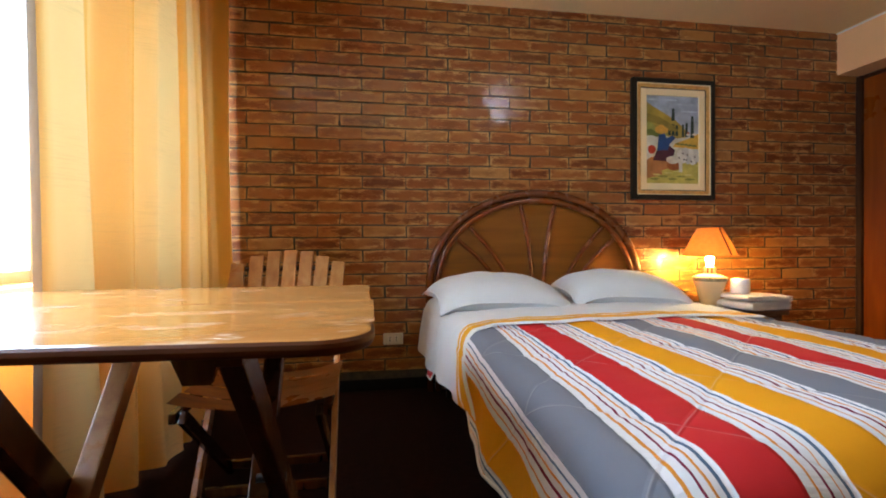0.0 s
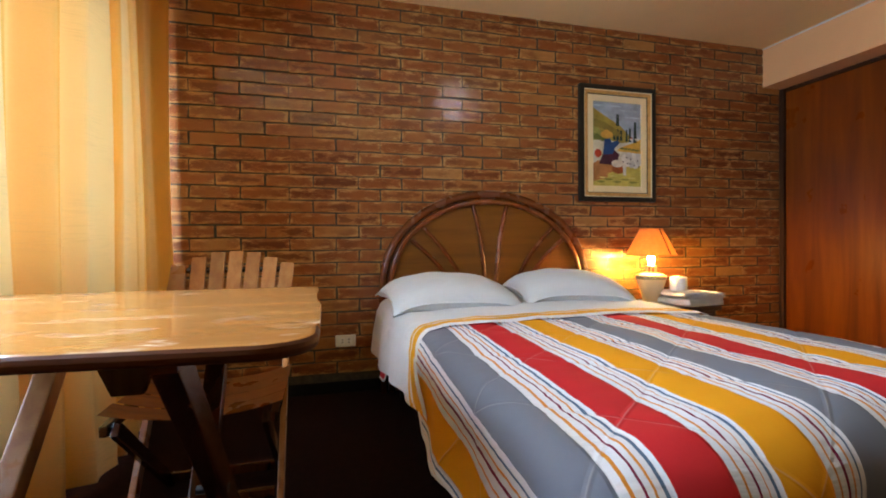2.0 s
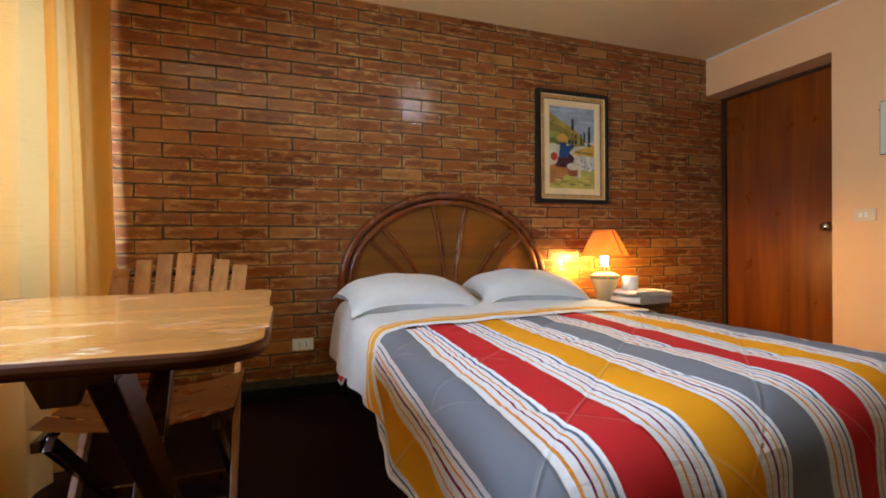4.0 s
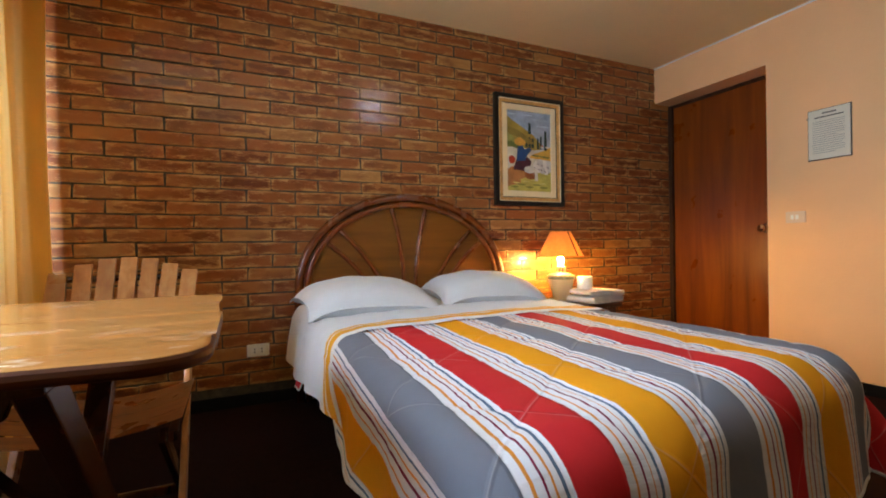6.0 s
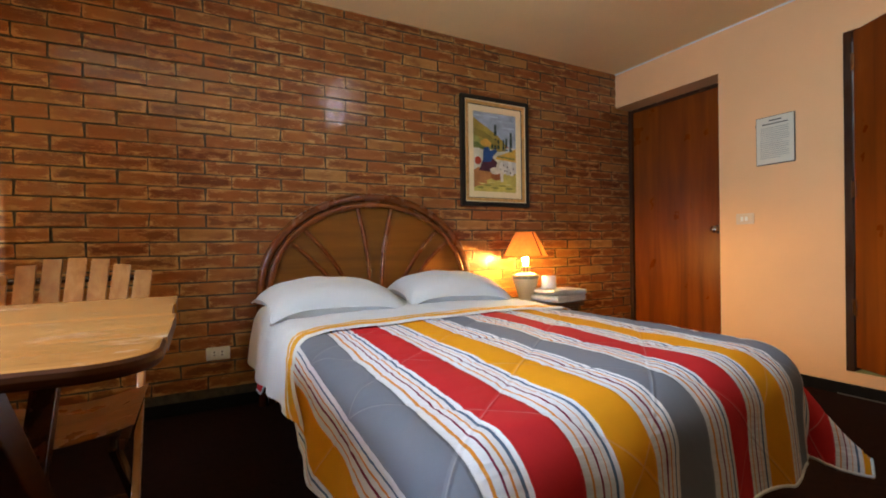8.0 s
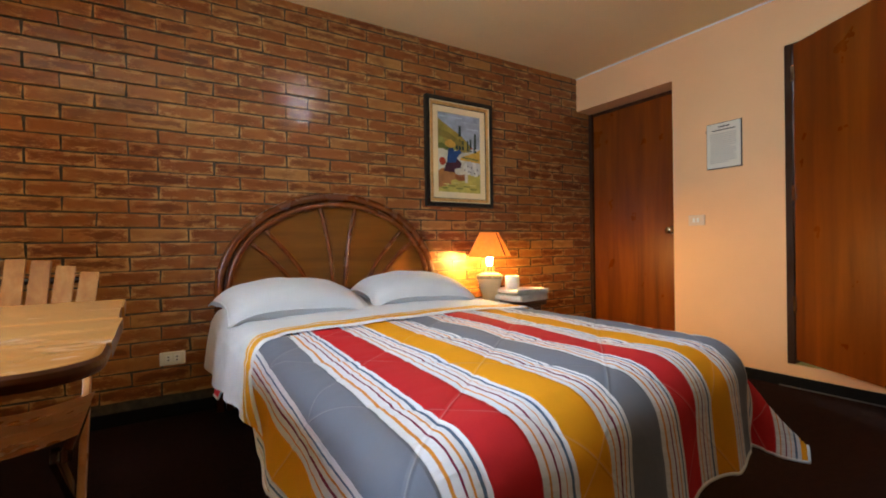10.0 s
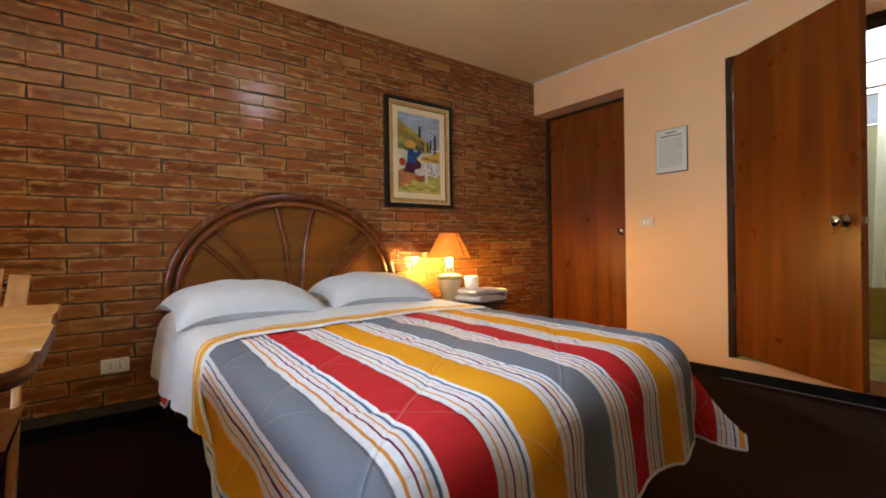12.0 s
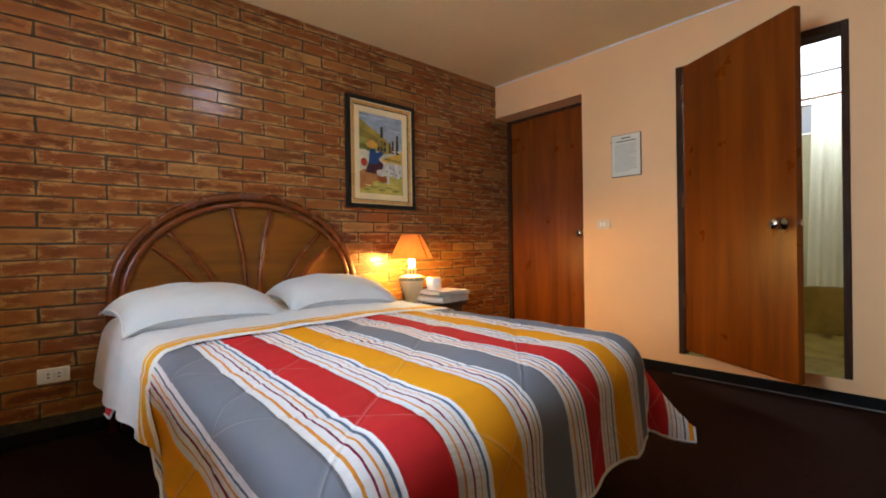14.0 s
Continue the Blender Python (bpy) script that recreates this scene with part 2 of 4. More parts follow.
def border_material():
    """White band with ragged ochre bars along the fold of the sheet."""
    k = Mat("ochre_border", 0.8, 0, 0.2)
    uv = k.n("ShaderNodeUVMap")
    uv.uv_map = "cloth"
    sep = k.n("ShaderNodeSeparateXYZ", Vector=uv.outputs[0])
    m = k.n("ShaderNodeMapping")
    k.put(m.inputs["Vector"], uv.outputs[0])
    m.inputs["Scale"].default_value = (9, 30, 1)
    n = k.n("ShaderNodeTexNoise", Vector=m.outputs[0], Scale=1.0, Detail=2.0).outputs["Fac"]
    w = k.math("ADD", sep.outputs[1], k.math("MULTIPLY", k.math("SUBTRACT", n, 0.5), 0.30))
    white, ochre = hexc("E6E4E2"), hexc("E2A01E")
    k.color(k.ramp(w, [(0.0, white), (0.06, ochre), (0.27, white), (0.34, ochre), (0.72, white)], "CONSTANT"))
    k.bump(n, 0.2, 0.004)
    return k.m


BRICK = brick_material()
MORTAR = plain("grey_mortar", "483D2E", 0.9, 0, 0.45, 30, 0.006)
PEACH = painted("peach_paint", "F2B980")
UMBER = painted("low_bounce_brown", "4E3222")
CEIL = painted("cream_ceiling_paint", "F6D69C")
WHITE = plain("white_paint", "E8E4DC", 0.45)
CARPET = plain("dark_brown_carpet", "220F0A", 0.95, 0, 0.35, 40, 0.006, 0.1)
BASE = plain("black_skirting_paint", "0C0908", 0.8, 0, 0.3, 20, 0, 0.2)
DOOR = wood("reddish_door_veneer", "5A2404", "803A05", "9A4E0C", "z", 0.32, 0.35, 0.1, 0.0, 0.3)
JAMB = wood("dark_jamb_timber", "301A0E", "442814", "583820", "z", 0.7, 1.0, 0.25, 0.0, 0.2)
TABLE_TOP = wood("scuffed_table_varnish", "9C6430", "AE763E", "BA864C", "x", 0.18, 0.35, 0.05, 0.4)
TABLE_EDGE = wood("dark_table_edge", "3C1A06", "5C2E0C", "723E14", "x", 0.45, 0.8, 0.12, 0.0, 0.12)
DARK_METAL = plain("dark_bolt_metal", "2A2622", 0.45, 0.8, 0.2, 20)
# seat varnish toned down for the shade of the table above it
SEAT = wood("shaded_orange_seat_varnish", "6A3410", "945320", "AC6C30", "x", 0.28, 0.8, 0.2)
PINEY = wood("honey_slat_varnish", "8E4E1E", "B67636", "CE9456", "z", 0.30, 0.8, 0.30)
LEG = wood("brown_leg_timber", "2C1405", "4C260A", "623812", "z", 0.2, 0.8, 0.25, 0.0, 0.7)
RATTAN = wood("stained_rattan", "4E220C", "7E421C", "985828", "x", 0.22, 0.5)
PANEL = wood("headboard_panel_veneer", "6A3C0C", "865014", "9A6220", "x", 0.35, 0.5, 0.05)
SHEET = cloth("white_cotton_sheet", "DAD7D4")
PILLOW = cloth("white_pillow_cotton", "D4D3D1")
STRIPE = stripe_material()
BORDER = border_material()
CURTAIN = curtain_material()
CHROME = plain("worn_chrome", "C8C0B4", 0.18, 1.0, 0.1, 20)
PLASTIC = plain("ivory_plastic", "E8E2D4", 0.35, 0, 0.05)
BLACK = plain("black_lacquer_frame", "17140F", 0.35, 0, 0.3, 12)
GOLD = plain("gilt_moulding", "D8A860", 0.3, 0.3, 0.2, 25)
MAT_BOARD = plain("cream_mount", "F6E2B0", 0.8, 0, 0.05)
DARKWOOD = wood("dark_nightstand_wood", "2A140A", "44220F", "522610", "x", 0.35, 0.7)
SWITCH = plain("aged_switch_plastic", "DDBD98", 0.4, 0, 0.05)
DULL = plain("dull_metal_strip", "6E6862", 0.5, 0.6, 0.2, 20)
CERAMIC = plain("cream_ceramic", "E6D3A8", 0.2, 0, 0.06)
PAPER = plain("newsprint", "F2EDE2", 0.85, 0, 0.08, 30)
TILE = plain("olive_bath_tile", "8E8046", 0.25, 0, 0.3, 5)
TILE_LITE = plain("pale_bath_tile", "C9CDB8", 0.2, 0, 0.08, 4)
SHADE = translucent("orange_lampshade_cloth", "CC6A2C", "DC8444", 0.05)
SHOWER = translucent("shower_curtain_cloth", "E4EAE4", "EEF0E4", 0.5)
GLASS_FRAME = plain("window_frame_metal", "8C8A86", 0.4, 0.4, 0.1)


def emitter(name, color, strength):
    k = Mat(name)
    k.b.inputs["Emission Color"].default_value = hexc(color)
    k.b.inputs["Emission Strength"].default_value = strength
    k.color(hexc(color))
    return k.m



BULB = emitter("lit_bulb", "FFC868", 2000.0)
BULB_COOL = emitter("lit_ceiling_bulb", "E6F2FF", 110.0)

# ---- mesh helpers ----
def link(name, bm, mat, parent=None, smooth=False):
    me = bpy.data.meshes.new(name)
    bm.to_mesh(me)
    bm.free()
    if smooth:
        for p in me.polygons:
            p.use_smooth = True
    me.materials.append(mat)
    ob = new(name, me)
    ob.parent = parent
    return ob


def part(name, bm, mat, parent, label="", smooth=False):
    return tagged(link(name, bm, mat, parent, smooth), label)


def structure(name, bm, mat, label, category, smooth=False):
    return tagged(link(name, bm, mat, None, smooth), label, category, kind="structure")


def holder(name, m, label, category, group=""):
    ob = new(name)
    ob.empty_display_size = 0.1
    ob.matrix_world = m
    return tagged(ob, label, category, group)


def box(bm, x0, x1, y0, y1, z0, z1, bevel=0.0, m=None):
    vs = [bm.verts.new((x, y, z)) for x in (x0, x1) for y in (y0, y1) for z in (z0, z1)]
    fs = [bm.faces.new([vs[i] for i in f]) for f in ((0, 1, 3, 2), (4, 6, 7, 5), (0, 4, 5, 1), (2, 3, 7, 6), (0, 2, 6, 4), (1, 5, 7, 3))]
    if bevel:
        es = list({e for f in fs for e in f.edges})
        r = bmesh.ops.bevel(bm, geom=es, offset=bevel, segments=2, profile=0.6, affect="EDGES")
        vs = list({v for f in r["faces"] for v in f.verts} | {v for v in vs if v.is_valid})
    if m is not None:
        bmesh.ops.transform(bm, matrix=m, verts=vs)
    return vs


def boxed(x0, x1, y0, y1, z0, z1, bevel=0.0, m=None):
    bm = bmesh.new()
    box(bm, x0, x1, y0, y1, z0, z1, bevel, m)
    bmesh.ops.recalc_face_normals(bm, faces=bm.faces)
    return bm


def beam(a, b, w, d, side=(1, 0, 0), bevel=0.004):
    """A straight bar from a to b: w along side, d across both."""
    a, b = Vector(a), Vector(b)
    zc = (b - a).normalized()
    xc = Vector(side)
    xc = (xc - zc * xc.dot(zc)).normalized()
    yc = zc.cross(xc)
    m = Matrix((xc, yc, zc)).transposed().to_4x4()
    m.translation = a
    return boxed(-w / 2, w / 2, -d / 2, d / 2, 0, (b - a).length, bevel, m)


def lathe(profile, seg=32, cap=True):
    bm = bmesh.new()
    rings = []
    for r, z in profile:
        rings.append([bm.verts.new((r * math.cos(2 * math.pi * i / seg), r * math.sin(2 * math.pi * i / seg), z)) for i in range(seg)])
    for a, b in zip(rings, rings[1:]):
        for i in range(seg):
            bm.faces.new((a[i], a[(i + 1) % seg], b[(i + 1) % seg], b[i]))
    if cap:
        bm.faces.new(list(reversed(rings[0])))
        bm.faces.new(rings[-1])
    return bm


def tube(points, radius, seg=10, closed=False):
    bm = bmesh.new()
    pts = [Vector(p) for p in points]
    rings = []
    for i, p in enumerate(pts):
        d = (pts[min(i + 1, len(pts) - 1)] - pts[max(i - 1, 0)]).normalized()
        ref = Vector((0, 1, 0)) if abs(d.y) < 0.9 else Vector((1, 0, 0))
        a = d.cross(ref).normalized()
        b = d.cross(a)
        rings.append([bm.verts.new(p + radius * (math.cos(2 * math.pi * k / seg) * a + math.sin(2 * math.pi * k / seg) * b)) for k in range(seg)])
    for a, b in zip(rings, rings[1:]):
        for k in range(seg):
            bm.faces.new((a[k], a[(k + 1) % seg], b[(k + 1) % seg], b[k]))
    bm.faces.new(list(reversed(rings[0])))
    bm.faces.new(rings[-1])
    bmesh.ops.recalc_face_normals(bm, faces=bm.faces)
    return bm


def grid(nu, nv, fn, uvfn=None):
    """A sheet of nu x nv quads; fn(i/nu, j/nv) gives the place, uvfn its cloth coordinates."""
    bm = bmesh.new()
    vs = [[bm.verts.new(fn(i / nu, j / nv)) for j in range(nv + 1)] for i in range(nu + 1)]
    lay = bm.loops.layers.uv.new("cloth")
    for i in range(nu):
        for j in range(nv):
            ids = ((i, j), (i + 1, j), (i + 1, j + 1), (i, j + 1))
            f = bm.faces.new([vs[a][b] for a, b in ids])
            f.smooth = True
            if uvfn:
                for lp, (a, b) in zip(f.loops, ids):
                    lp[lay].uv = uvfn(a / nu, b / nv)
    return bm


def poly_prism(pts, z0, z1, bevel=0.0, sharp=None):
    bm = bmesh.new()
    f = bm.faces.new([bm.verts.new((x, y, z0)) for x, y in pts])
    r = bmesh.ops.extrude_face_region(bm, geom=[f])
    bmesh.ops.translate(bm, vec=(0, 0, z1 - z0), verts=[v for v in r["geom"] if isinstance(v, bmesh.types.BMVert)])
    bmesh.ops.recalc_face_normals(bm, faces=bm.faces)
    if bevel:
        es = [e for e in bm.edges if abs(e.verts[0].co.z - e.verts[1].co.z) < 1e-6 and not (sharp and all(abs(v.co.y - sharp) < 1e-5 for v in e.verts))]
        bmesh.ops.bevel(bm, geom=es, offset=bevel, segments=3, profile=0.5, affect="EDGES")
    return bm

# ---- structure ----
XL, XR, YB, YW, ZC = -1.40, 2.895, -3.0, 3.40, 2.325
structure("floor", boxed(XL - 0.2, XR + 0.5, YB - 0.2, YW + 0.2, -0.1, 0.0), CARPET, "dark brown worn carpet over the whole floor", "floor")
structure("ceiling", boxed(XL - 0.2, XR + 0.0, YB - 0.2, YW + 0.2, ZC, ZC + 0.12), CEIL, "plain cream painted ceiling", "ceiling")
wall_north = structure("wall_north", boxed(XL - 0.2, XR + 0.45, YW - 0.0010, YW + 0.22, 0.0, ZC), MORTAR, "varnished red-brown brick wall with dark grey joints", "wall")
# unseen wall that closes the room, darkened to throw back less light
structure("wall_south", boxed(XL - 0.2, XR + 0.2, YB - 0.2, YB, 0.0, ZC), UMBER, "plain unseen wall, dark brown to cut bounced light", "wall")

# east wall with the recess of the entrance door and the bathroom opening
D1A, D1B, D1T = 2.515, YW, 2.035
D2A, D2B, D2S, D2T = 0.965, 1.825, 0.135, 2.025
bm = bmesh.new()
for y0, y1, z0, z1 in ((YB - 0.2, D2A, 0, ZC), (D2A, D2B, 0, D2S), (D2A, D2B, D2T, ZC), (D2B, D1A, 0, ZC), (D1A, D1B + 0.006, D1T, ZC)):
    box(bm, XR, XR + 0.20, y0, y1, z0, z1)
bmesh.ops.remove_doubles(bm, verts=bm.verts, dist=1e-5)
structure("wall_east", bm, PEACH, "peach painted plaster wall with two door openings", "wall")
structure("wall_recess", boxed(XR + 0.24, XR + 0.30, D1A - 0.1, YW + 0.006, 0, ZC), PEACH, "peach wall closing behind the recessed door", "wall")

# west wall: low wall, lintel, window opening
WS, WT = 0.74, 1.90
WY0, WY1 = 0.90, 3.20
bm = bmesh.new()
for y0, y1, z0, z1 in ((YB - 0.2, YW + 0.2, 0, WS), (YB - 0.2, YW + 0.2, WT, ZC), (YB - 0.2, WY0, WS, WT), (WY1, YW + 0.2, WS, WT)):
    box(bm, XL - 0.16, XL, y0, y1, z0, z1)
bmesh.ops.remove_doubles(bm, verts=bm.verts, dist=1e-5)
structure("wall_west", bm, PEACH, "peach painted wall under and over the wide window", "wall")
win = tagged(new("window_1"), "wide window with slim metal frame", "window", kind="structure")
for y in (WY0, 1.665, 2.43, WY1):
    part("mullion", boxed(XL - 0.11, XL - 0.07, max(WY0, y - 0.02), min(WY1, y + 0.02), WS, WT, 0.003), GLASS_FRAME, win)
for z in (WS, WT - 0.04):
    part("window_rail", boxed(XL - 0.108, XL - 0.072, WY0, WY1, z, z + 0.04, 0.003), GLASS_FRAME, win)
part("window_sill", boxed(XL - 0.04, XL + 0.03, WY0, WY1, WS - 0.03, WS, 0.005), WHITE, win)
# small blue triangles of the building outside, laid on the glass
bm = bmesh.new()
for i in range(6):
    z = 1.30 + 0.055 * i
    for s in (-1, 1):
        a = [bm.verts.new(p) for p in ((XL - 0.066, 2.12, z), (XL - 0.066, 2.12 + s * 0.035, z), (XL - 0.066, 2.12, z + 0.045))]
        bm.faces.new(a)
part("sticker", bm, plain("outside_pattern_blue", "7A92D0", 0.5), win, "blue triangle pattern of the building outside, set on the pane")

# bright overcast distance outside the windows
structure("backdrop_west", boxed(-7.1, -7.0, -9, 12, -2, 8), emitter("overcast_distance", "F4F7FF", 2.2), "bright overcast sky outside the window", "sky")
structure("backdrop_east", boxed(6.6, 6.7, -1, 4, -1, 6), emitter("overcast_distance_east", "F4F7FF", 2.2), "bright overcast sky outside the bathroom", "sky")

# skirting and ceiling bead
structure("baseboard_north", boxed(XL, XR + 0.2, YW - 0.012, YW + 0.004, 0, 0.066, 0.003), BASE, "black painted skirting along the brick wall", "baseboard")
structure("baseboard_east", boxed(XR - 0.014, XR - 0.001, YB, D1A, 0, 0.066, 0.003), BASE, "black painted skirting along the peach wall", "baseboard")
structure("carpet_edge_trim", boxed(XR - 0.022, XR - 0.0145, YB, 1.86, 0.0, 0.006, 0.002), DULL, "thin metal carpet edge strip", "trim")
structure("ceiling_bead", tube([(XR - 0.005, YB, ZC - 0.005), (XR - 0.005, YW - 0.01, ZC - 0.005)], 0.006, 8), WHITE, "thin white bead between wall and ceiling", "trim")


# ---- doors ----
def knob(parent, place, turn):
    k = part("door_knob", lathe([(0.0, 0), (0.033, 0.0), (0.033, 0.006), (0.012, 0.012), (0.011, 0.03), (0.024, 0.038), (0.028, 0.052), (0.024, 0.064), (0.0, 0.067)], 20, False), CHROME, parent, "round chrome knob", True)
    k.matrix_local = Matrix.Translation(place) @ turn
    return k


door = tagged(new("door_1"), "closed flat reddish-brown veneered door in a recess", "door", kind="structure")
DX = XR + 0.175
part("door_leaf", boxed(DX, DX + 0.04, D1A + 0.02, YW - 0.045, 0.01, 2.005, 0.003), DOOR, door)
part("door_frame", boxed(DX - 0.02, DX + 0.05, YW - 0.042, YW - 0.003, 0, 2.03, 0.003), JAMB, door, "dark timber jamb")
part("door_frame", boxed(DX - 0.005, DX + 0.05, D1A + 0.02, YW - 0.045, 2.008, 2.032, 0.002), JAMB, door, "dark timber head")
knob(door, (DX, D1A + 0.112, 0.962), Euler((0, radians(-90), 0)).to_matrix().to_4x4())
part("lock", boxed(DX - 0.004, DX + 0.001, D1A + 0.022, D1A + 0.034, 1.03, 1.10, 0.001), JAMB, door, "dark lock plate")

door = tagged(new("door_2"), "half-open flat brown bathroom door in a dark frame", "door", kind="structure")
for y0, y1, z0, z1 in ((D2A + 0.002, D2A + 0.034, D2S + 0.002, D2T), (D2B - 0.040, D2B - 0.002, D2S + 0.002, D2T)):
    part("door_frame", boxed(XR - 0.006, XR + 0.12, y0, y1, z0, z1 - 0.002, 0.004), JAMB, door)
part("door_frame", boxed(XR - 0.005, XR + 0.119, D2A + 0.036, D2B - 0.042, D2T - 0.045, D2T - 0.003, 0.004), JAMB, door)
HX, HY = XR - 0.012, D2B - 0.05
ang = math.atan2(1.12 - HY, 2.485 - HX)
m = pose(HX, HY, 0, 0, 0, math.degrees(ang))
leaf = part("door_leaf", boxed(0.0, 0.765, 0.0, 0.038, 0.165, 2.012, 0.003), DOOR, door)
leaf.matrix_local = m
for s, r in ((0.0, 90), (0.038, -90)):
    k = knob(door, (0, 0, 0), Matrix())
    k.parent = leaf
    k.matrix_local = Matrix.Translation((0.69, s, 0.955)) @ Euler((radians(r), 0, 0)).to_matrix().to_4x4()
for z in (0.45, 1.1, 1.8):
    h = part("hinge", boxed(-0.014, 0.012, -0.006, 0.0, z, z + 0.09, 0.001), CHROME, leaf, "steel hinge")
h = part("latch", boxed(0.765, 0.777, 0.012, 0.026, 0.94, 0.97, 0.002), CHROME, leaf, "latch bolt")

# ---- bathroom beyond ----
BX0, BX1, BY0, BY1 = XR + 0.20, 4.80, 0.35, 2.35
structure("bathroom_floor", boxed(XR + 0.003, BX1, BY0, BY1, 0.03, D2S + 0.004), TILE, "olive tiled bathroom floor one step up", "floor")
structure("bathroom_wall_south", boxed(BX0, BX1, BY0 - 0.1, BY0, 0, 2.9), TILE_LITE, "pale tiled bathroom wall", "wall")
structure("bathroom_wall_north", boxed(BX0, BX1, BY1, BY1 + 0.1, 0, 2.9), TILE_LITE, "pale tiled bathroom wall", "wall")
bm = bmesh.new()
box(bm, BX1, BX1 + 0.1, BY0 - 0.1, BY1 + 0.1, 0, 1.80)
box(bm, BX1, BX1 + 0.1, BY0 - 0.1, BY1 + 0.1, 2.7, 2.9)
structure("bathroom_wall_east", bm, TILE_LITE, "pale tiled bathroom wall under a high window", "wall")
structure("bathroom_ceiling", boxed(BX0, BX1 + 0.1, BY0 - 0.1, BY1 + 0.1, 2.9, 3.0), WHITE, "white bathroom ceiling", "ceiling")
bw = tagged(new("window_2"), "high bright bathroom window with thin bars", "window", kind="structure")
for z in (1.80, 2.06, 2.33, 2.67):
    part("window_rail", boxed(BX1 + 0.01, BX1 + 0.04, BY0, BY1, z, z + 0.012), GLASS_FRAME, bw)
part("frosted_pane", boxed(BX1 + 0.02, BX1 + 0.03, BY0, BY1, 1.822, 2.06), plain("pale_blue_glass", "C8D6F0", 0.3), bw, "pale blue frosted pane")
tub = holder("shower_kerb", pose(0, 0, 0), "low olive tiled shower kerb", "shower kerb")
part("kerb", boxed(4.29, 4.40, BY0 + 0.002, BY1 - 0.002, D2S + 0.005, 0.508, 0.006), TILE, tub)
rod = holder("shower_rod", pose(0, 0, 0), "thin steel shower curtain rod", "curtain rod")
part("rod", tube([(4.34, BY0 - 0.01, 2.005), (4.34, BY1 + 0.01, 2.005)], 0.011, 10), CHROME, rod, smooth=True)
sc = holder("shower_curtain", pose(0, 0, 0), "pale translucent shower curtain with a beige top", "curtain")
part("cloth", grid(90, 14, lambda u, v: (4.34 + 0.03 * math.sin(u * 55) + 0.01 * math.sin(u * 23), 0.45 + (0.93 - 0.05 * v) * u, 0.51 + 1.48 * v)), SHOWER, sc, smooth=True)


# ---- things: curtain ----
FOLDS = ((1.970, -0.022), (2.0, 0.02), (2.10, 0.045), (2.16, 0.03), (2.25, 0.0), (2.36, -0.025), (2.40, 0.03), (2.50, 0.0), (2.53, 0.045), (2.66, 0.05), (2.70, -0.03), (2.74, 0.055),
         (2.85, 0.05), (2.93, -0.01), (2.98, 0.04), (3.08, 0.03), (3.14, -0.04), (3.20, 0.025), (3.30, 0.02), (3.37, 0.055))
def curtain_place(u, v):
    y = 1.990 + 1.380 * u
    z = 0.03 + 2.27 * v
    w = y + 0.018 * math.sin(z * 1.7 + y * 6) * math.sin(math.pi * u)
    x = -0.03
    for (y0, x0), (y1, x1) in zip(FOLDS, FOLDS[1:]):
        if w <= y1 or y1 > 3.36:
            k = max(0.0, min(1.0, (w - y0) / (y1 - y0)))
            x = x0 + (x1 - x0) * (0.5 - 0.5 * math.cos(math.pi * k))
            break
    x = 1.8 * x * (1.25 - 0.3 * v) + 0.008 * math.sin(w * 31 + z) * (1.2 - v) + 0.010 * math.sin(z * 2.1 + u * 8)
    return (-1.205 + x, min(3.385, y + 0.008 * math.sin(z * 3 + u * 20) * (1 - v)), z)


cur = holder("curtain", pose(0, 0, 0), "floor-length ochre and cream curtain hanging in folds", "curtain")
part("cloth", grid(300, 30, curtain_place, lambda u, v: (u, v)), CURTAIN, cur, smooth=True)
part("hem", grid(6, 30, lambda u, v: (curtain_place(0, v)[0] + 0.004 + 0.010 * math.sin(u * 3.1), 1.966 + 0.030 * u + 0.003 * math.sin(v * 9), 0.03 + 2.27 * v)), translucent("curtain_hem_cloth", "B8A48C", "C4B09A", 0.025), cur, "greyish folded side hem", True)
rail = holder("curtain_rail", pose(0, 0, 0), "white curtain rail under the ceiling", "curtain rail")
part("rail", boxed(-1.26, -1.20, -1.8, 3.38, ZC - 0.028, ZC - 0.001, 0.004), WHITE, rail)

# ---- table ----
table = holder("folding_table", pose(0, 0, 0), "varnished honey pine folding table with crossed legs", "table")
TX0, TX1, TY0, TY1, TZ = -1.20, -0.330, 1.245, 2.018, 0.742
def arc(cx, cy, r, a0, a1, n=14):
    return [(cx + r * math.cos(radians(a0 + (a1 - a0) * i / n)), cy + r * math.sin(radians(a0 + (a1 - a0) * i / n))) for i in range(n + 1)]
front = [(TX0, 1.380)] + arc(TX0 + 0.06, TY0 + 0.10, 0.06, 180, 270) + arc(TX1 - 0.075, TY0 + 0.075, 0.075, 270, 360) + [(TX1, 1.380)]
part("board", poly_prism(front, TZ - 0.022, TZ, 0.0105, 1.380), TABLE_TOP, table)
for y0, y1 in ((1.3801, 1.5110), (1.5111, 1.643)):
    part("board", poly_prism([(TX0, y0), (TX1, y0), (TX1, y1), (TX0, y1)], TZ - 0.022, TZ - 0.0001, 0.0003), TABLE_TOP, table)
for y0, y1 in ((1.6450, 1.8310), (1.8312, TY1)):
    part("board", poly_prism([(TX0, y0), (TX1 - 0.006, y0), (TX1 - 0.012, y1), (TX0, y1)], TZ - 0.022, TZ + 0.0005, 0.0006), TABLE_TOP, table)
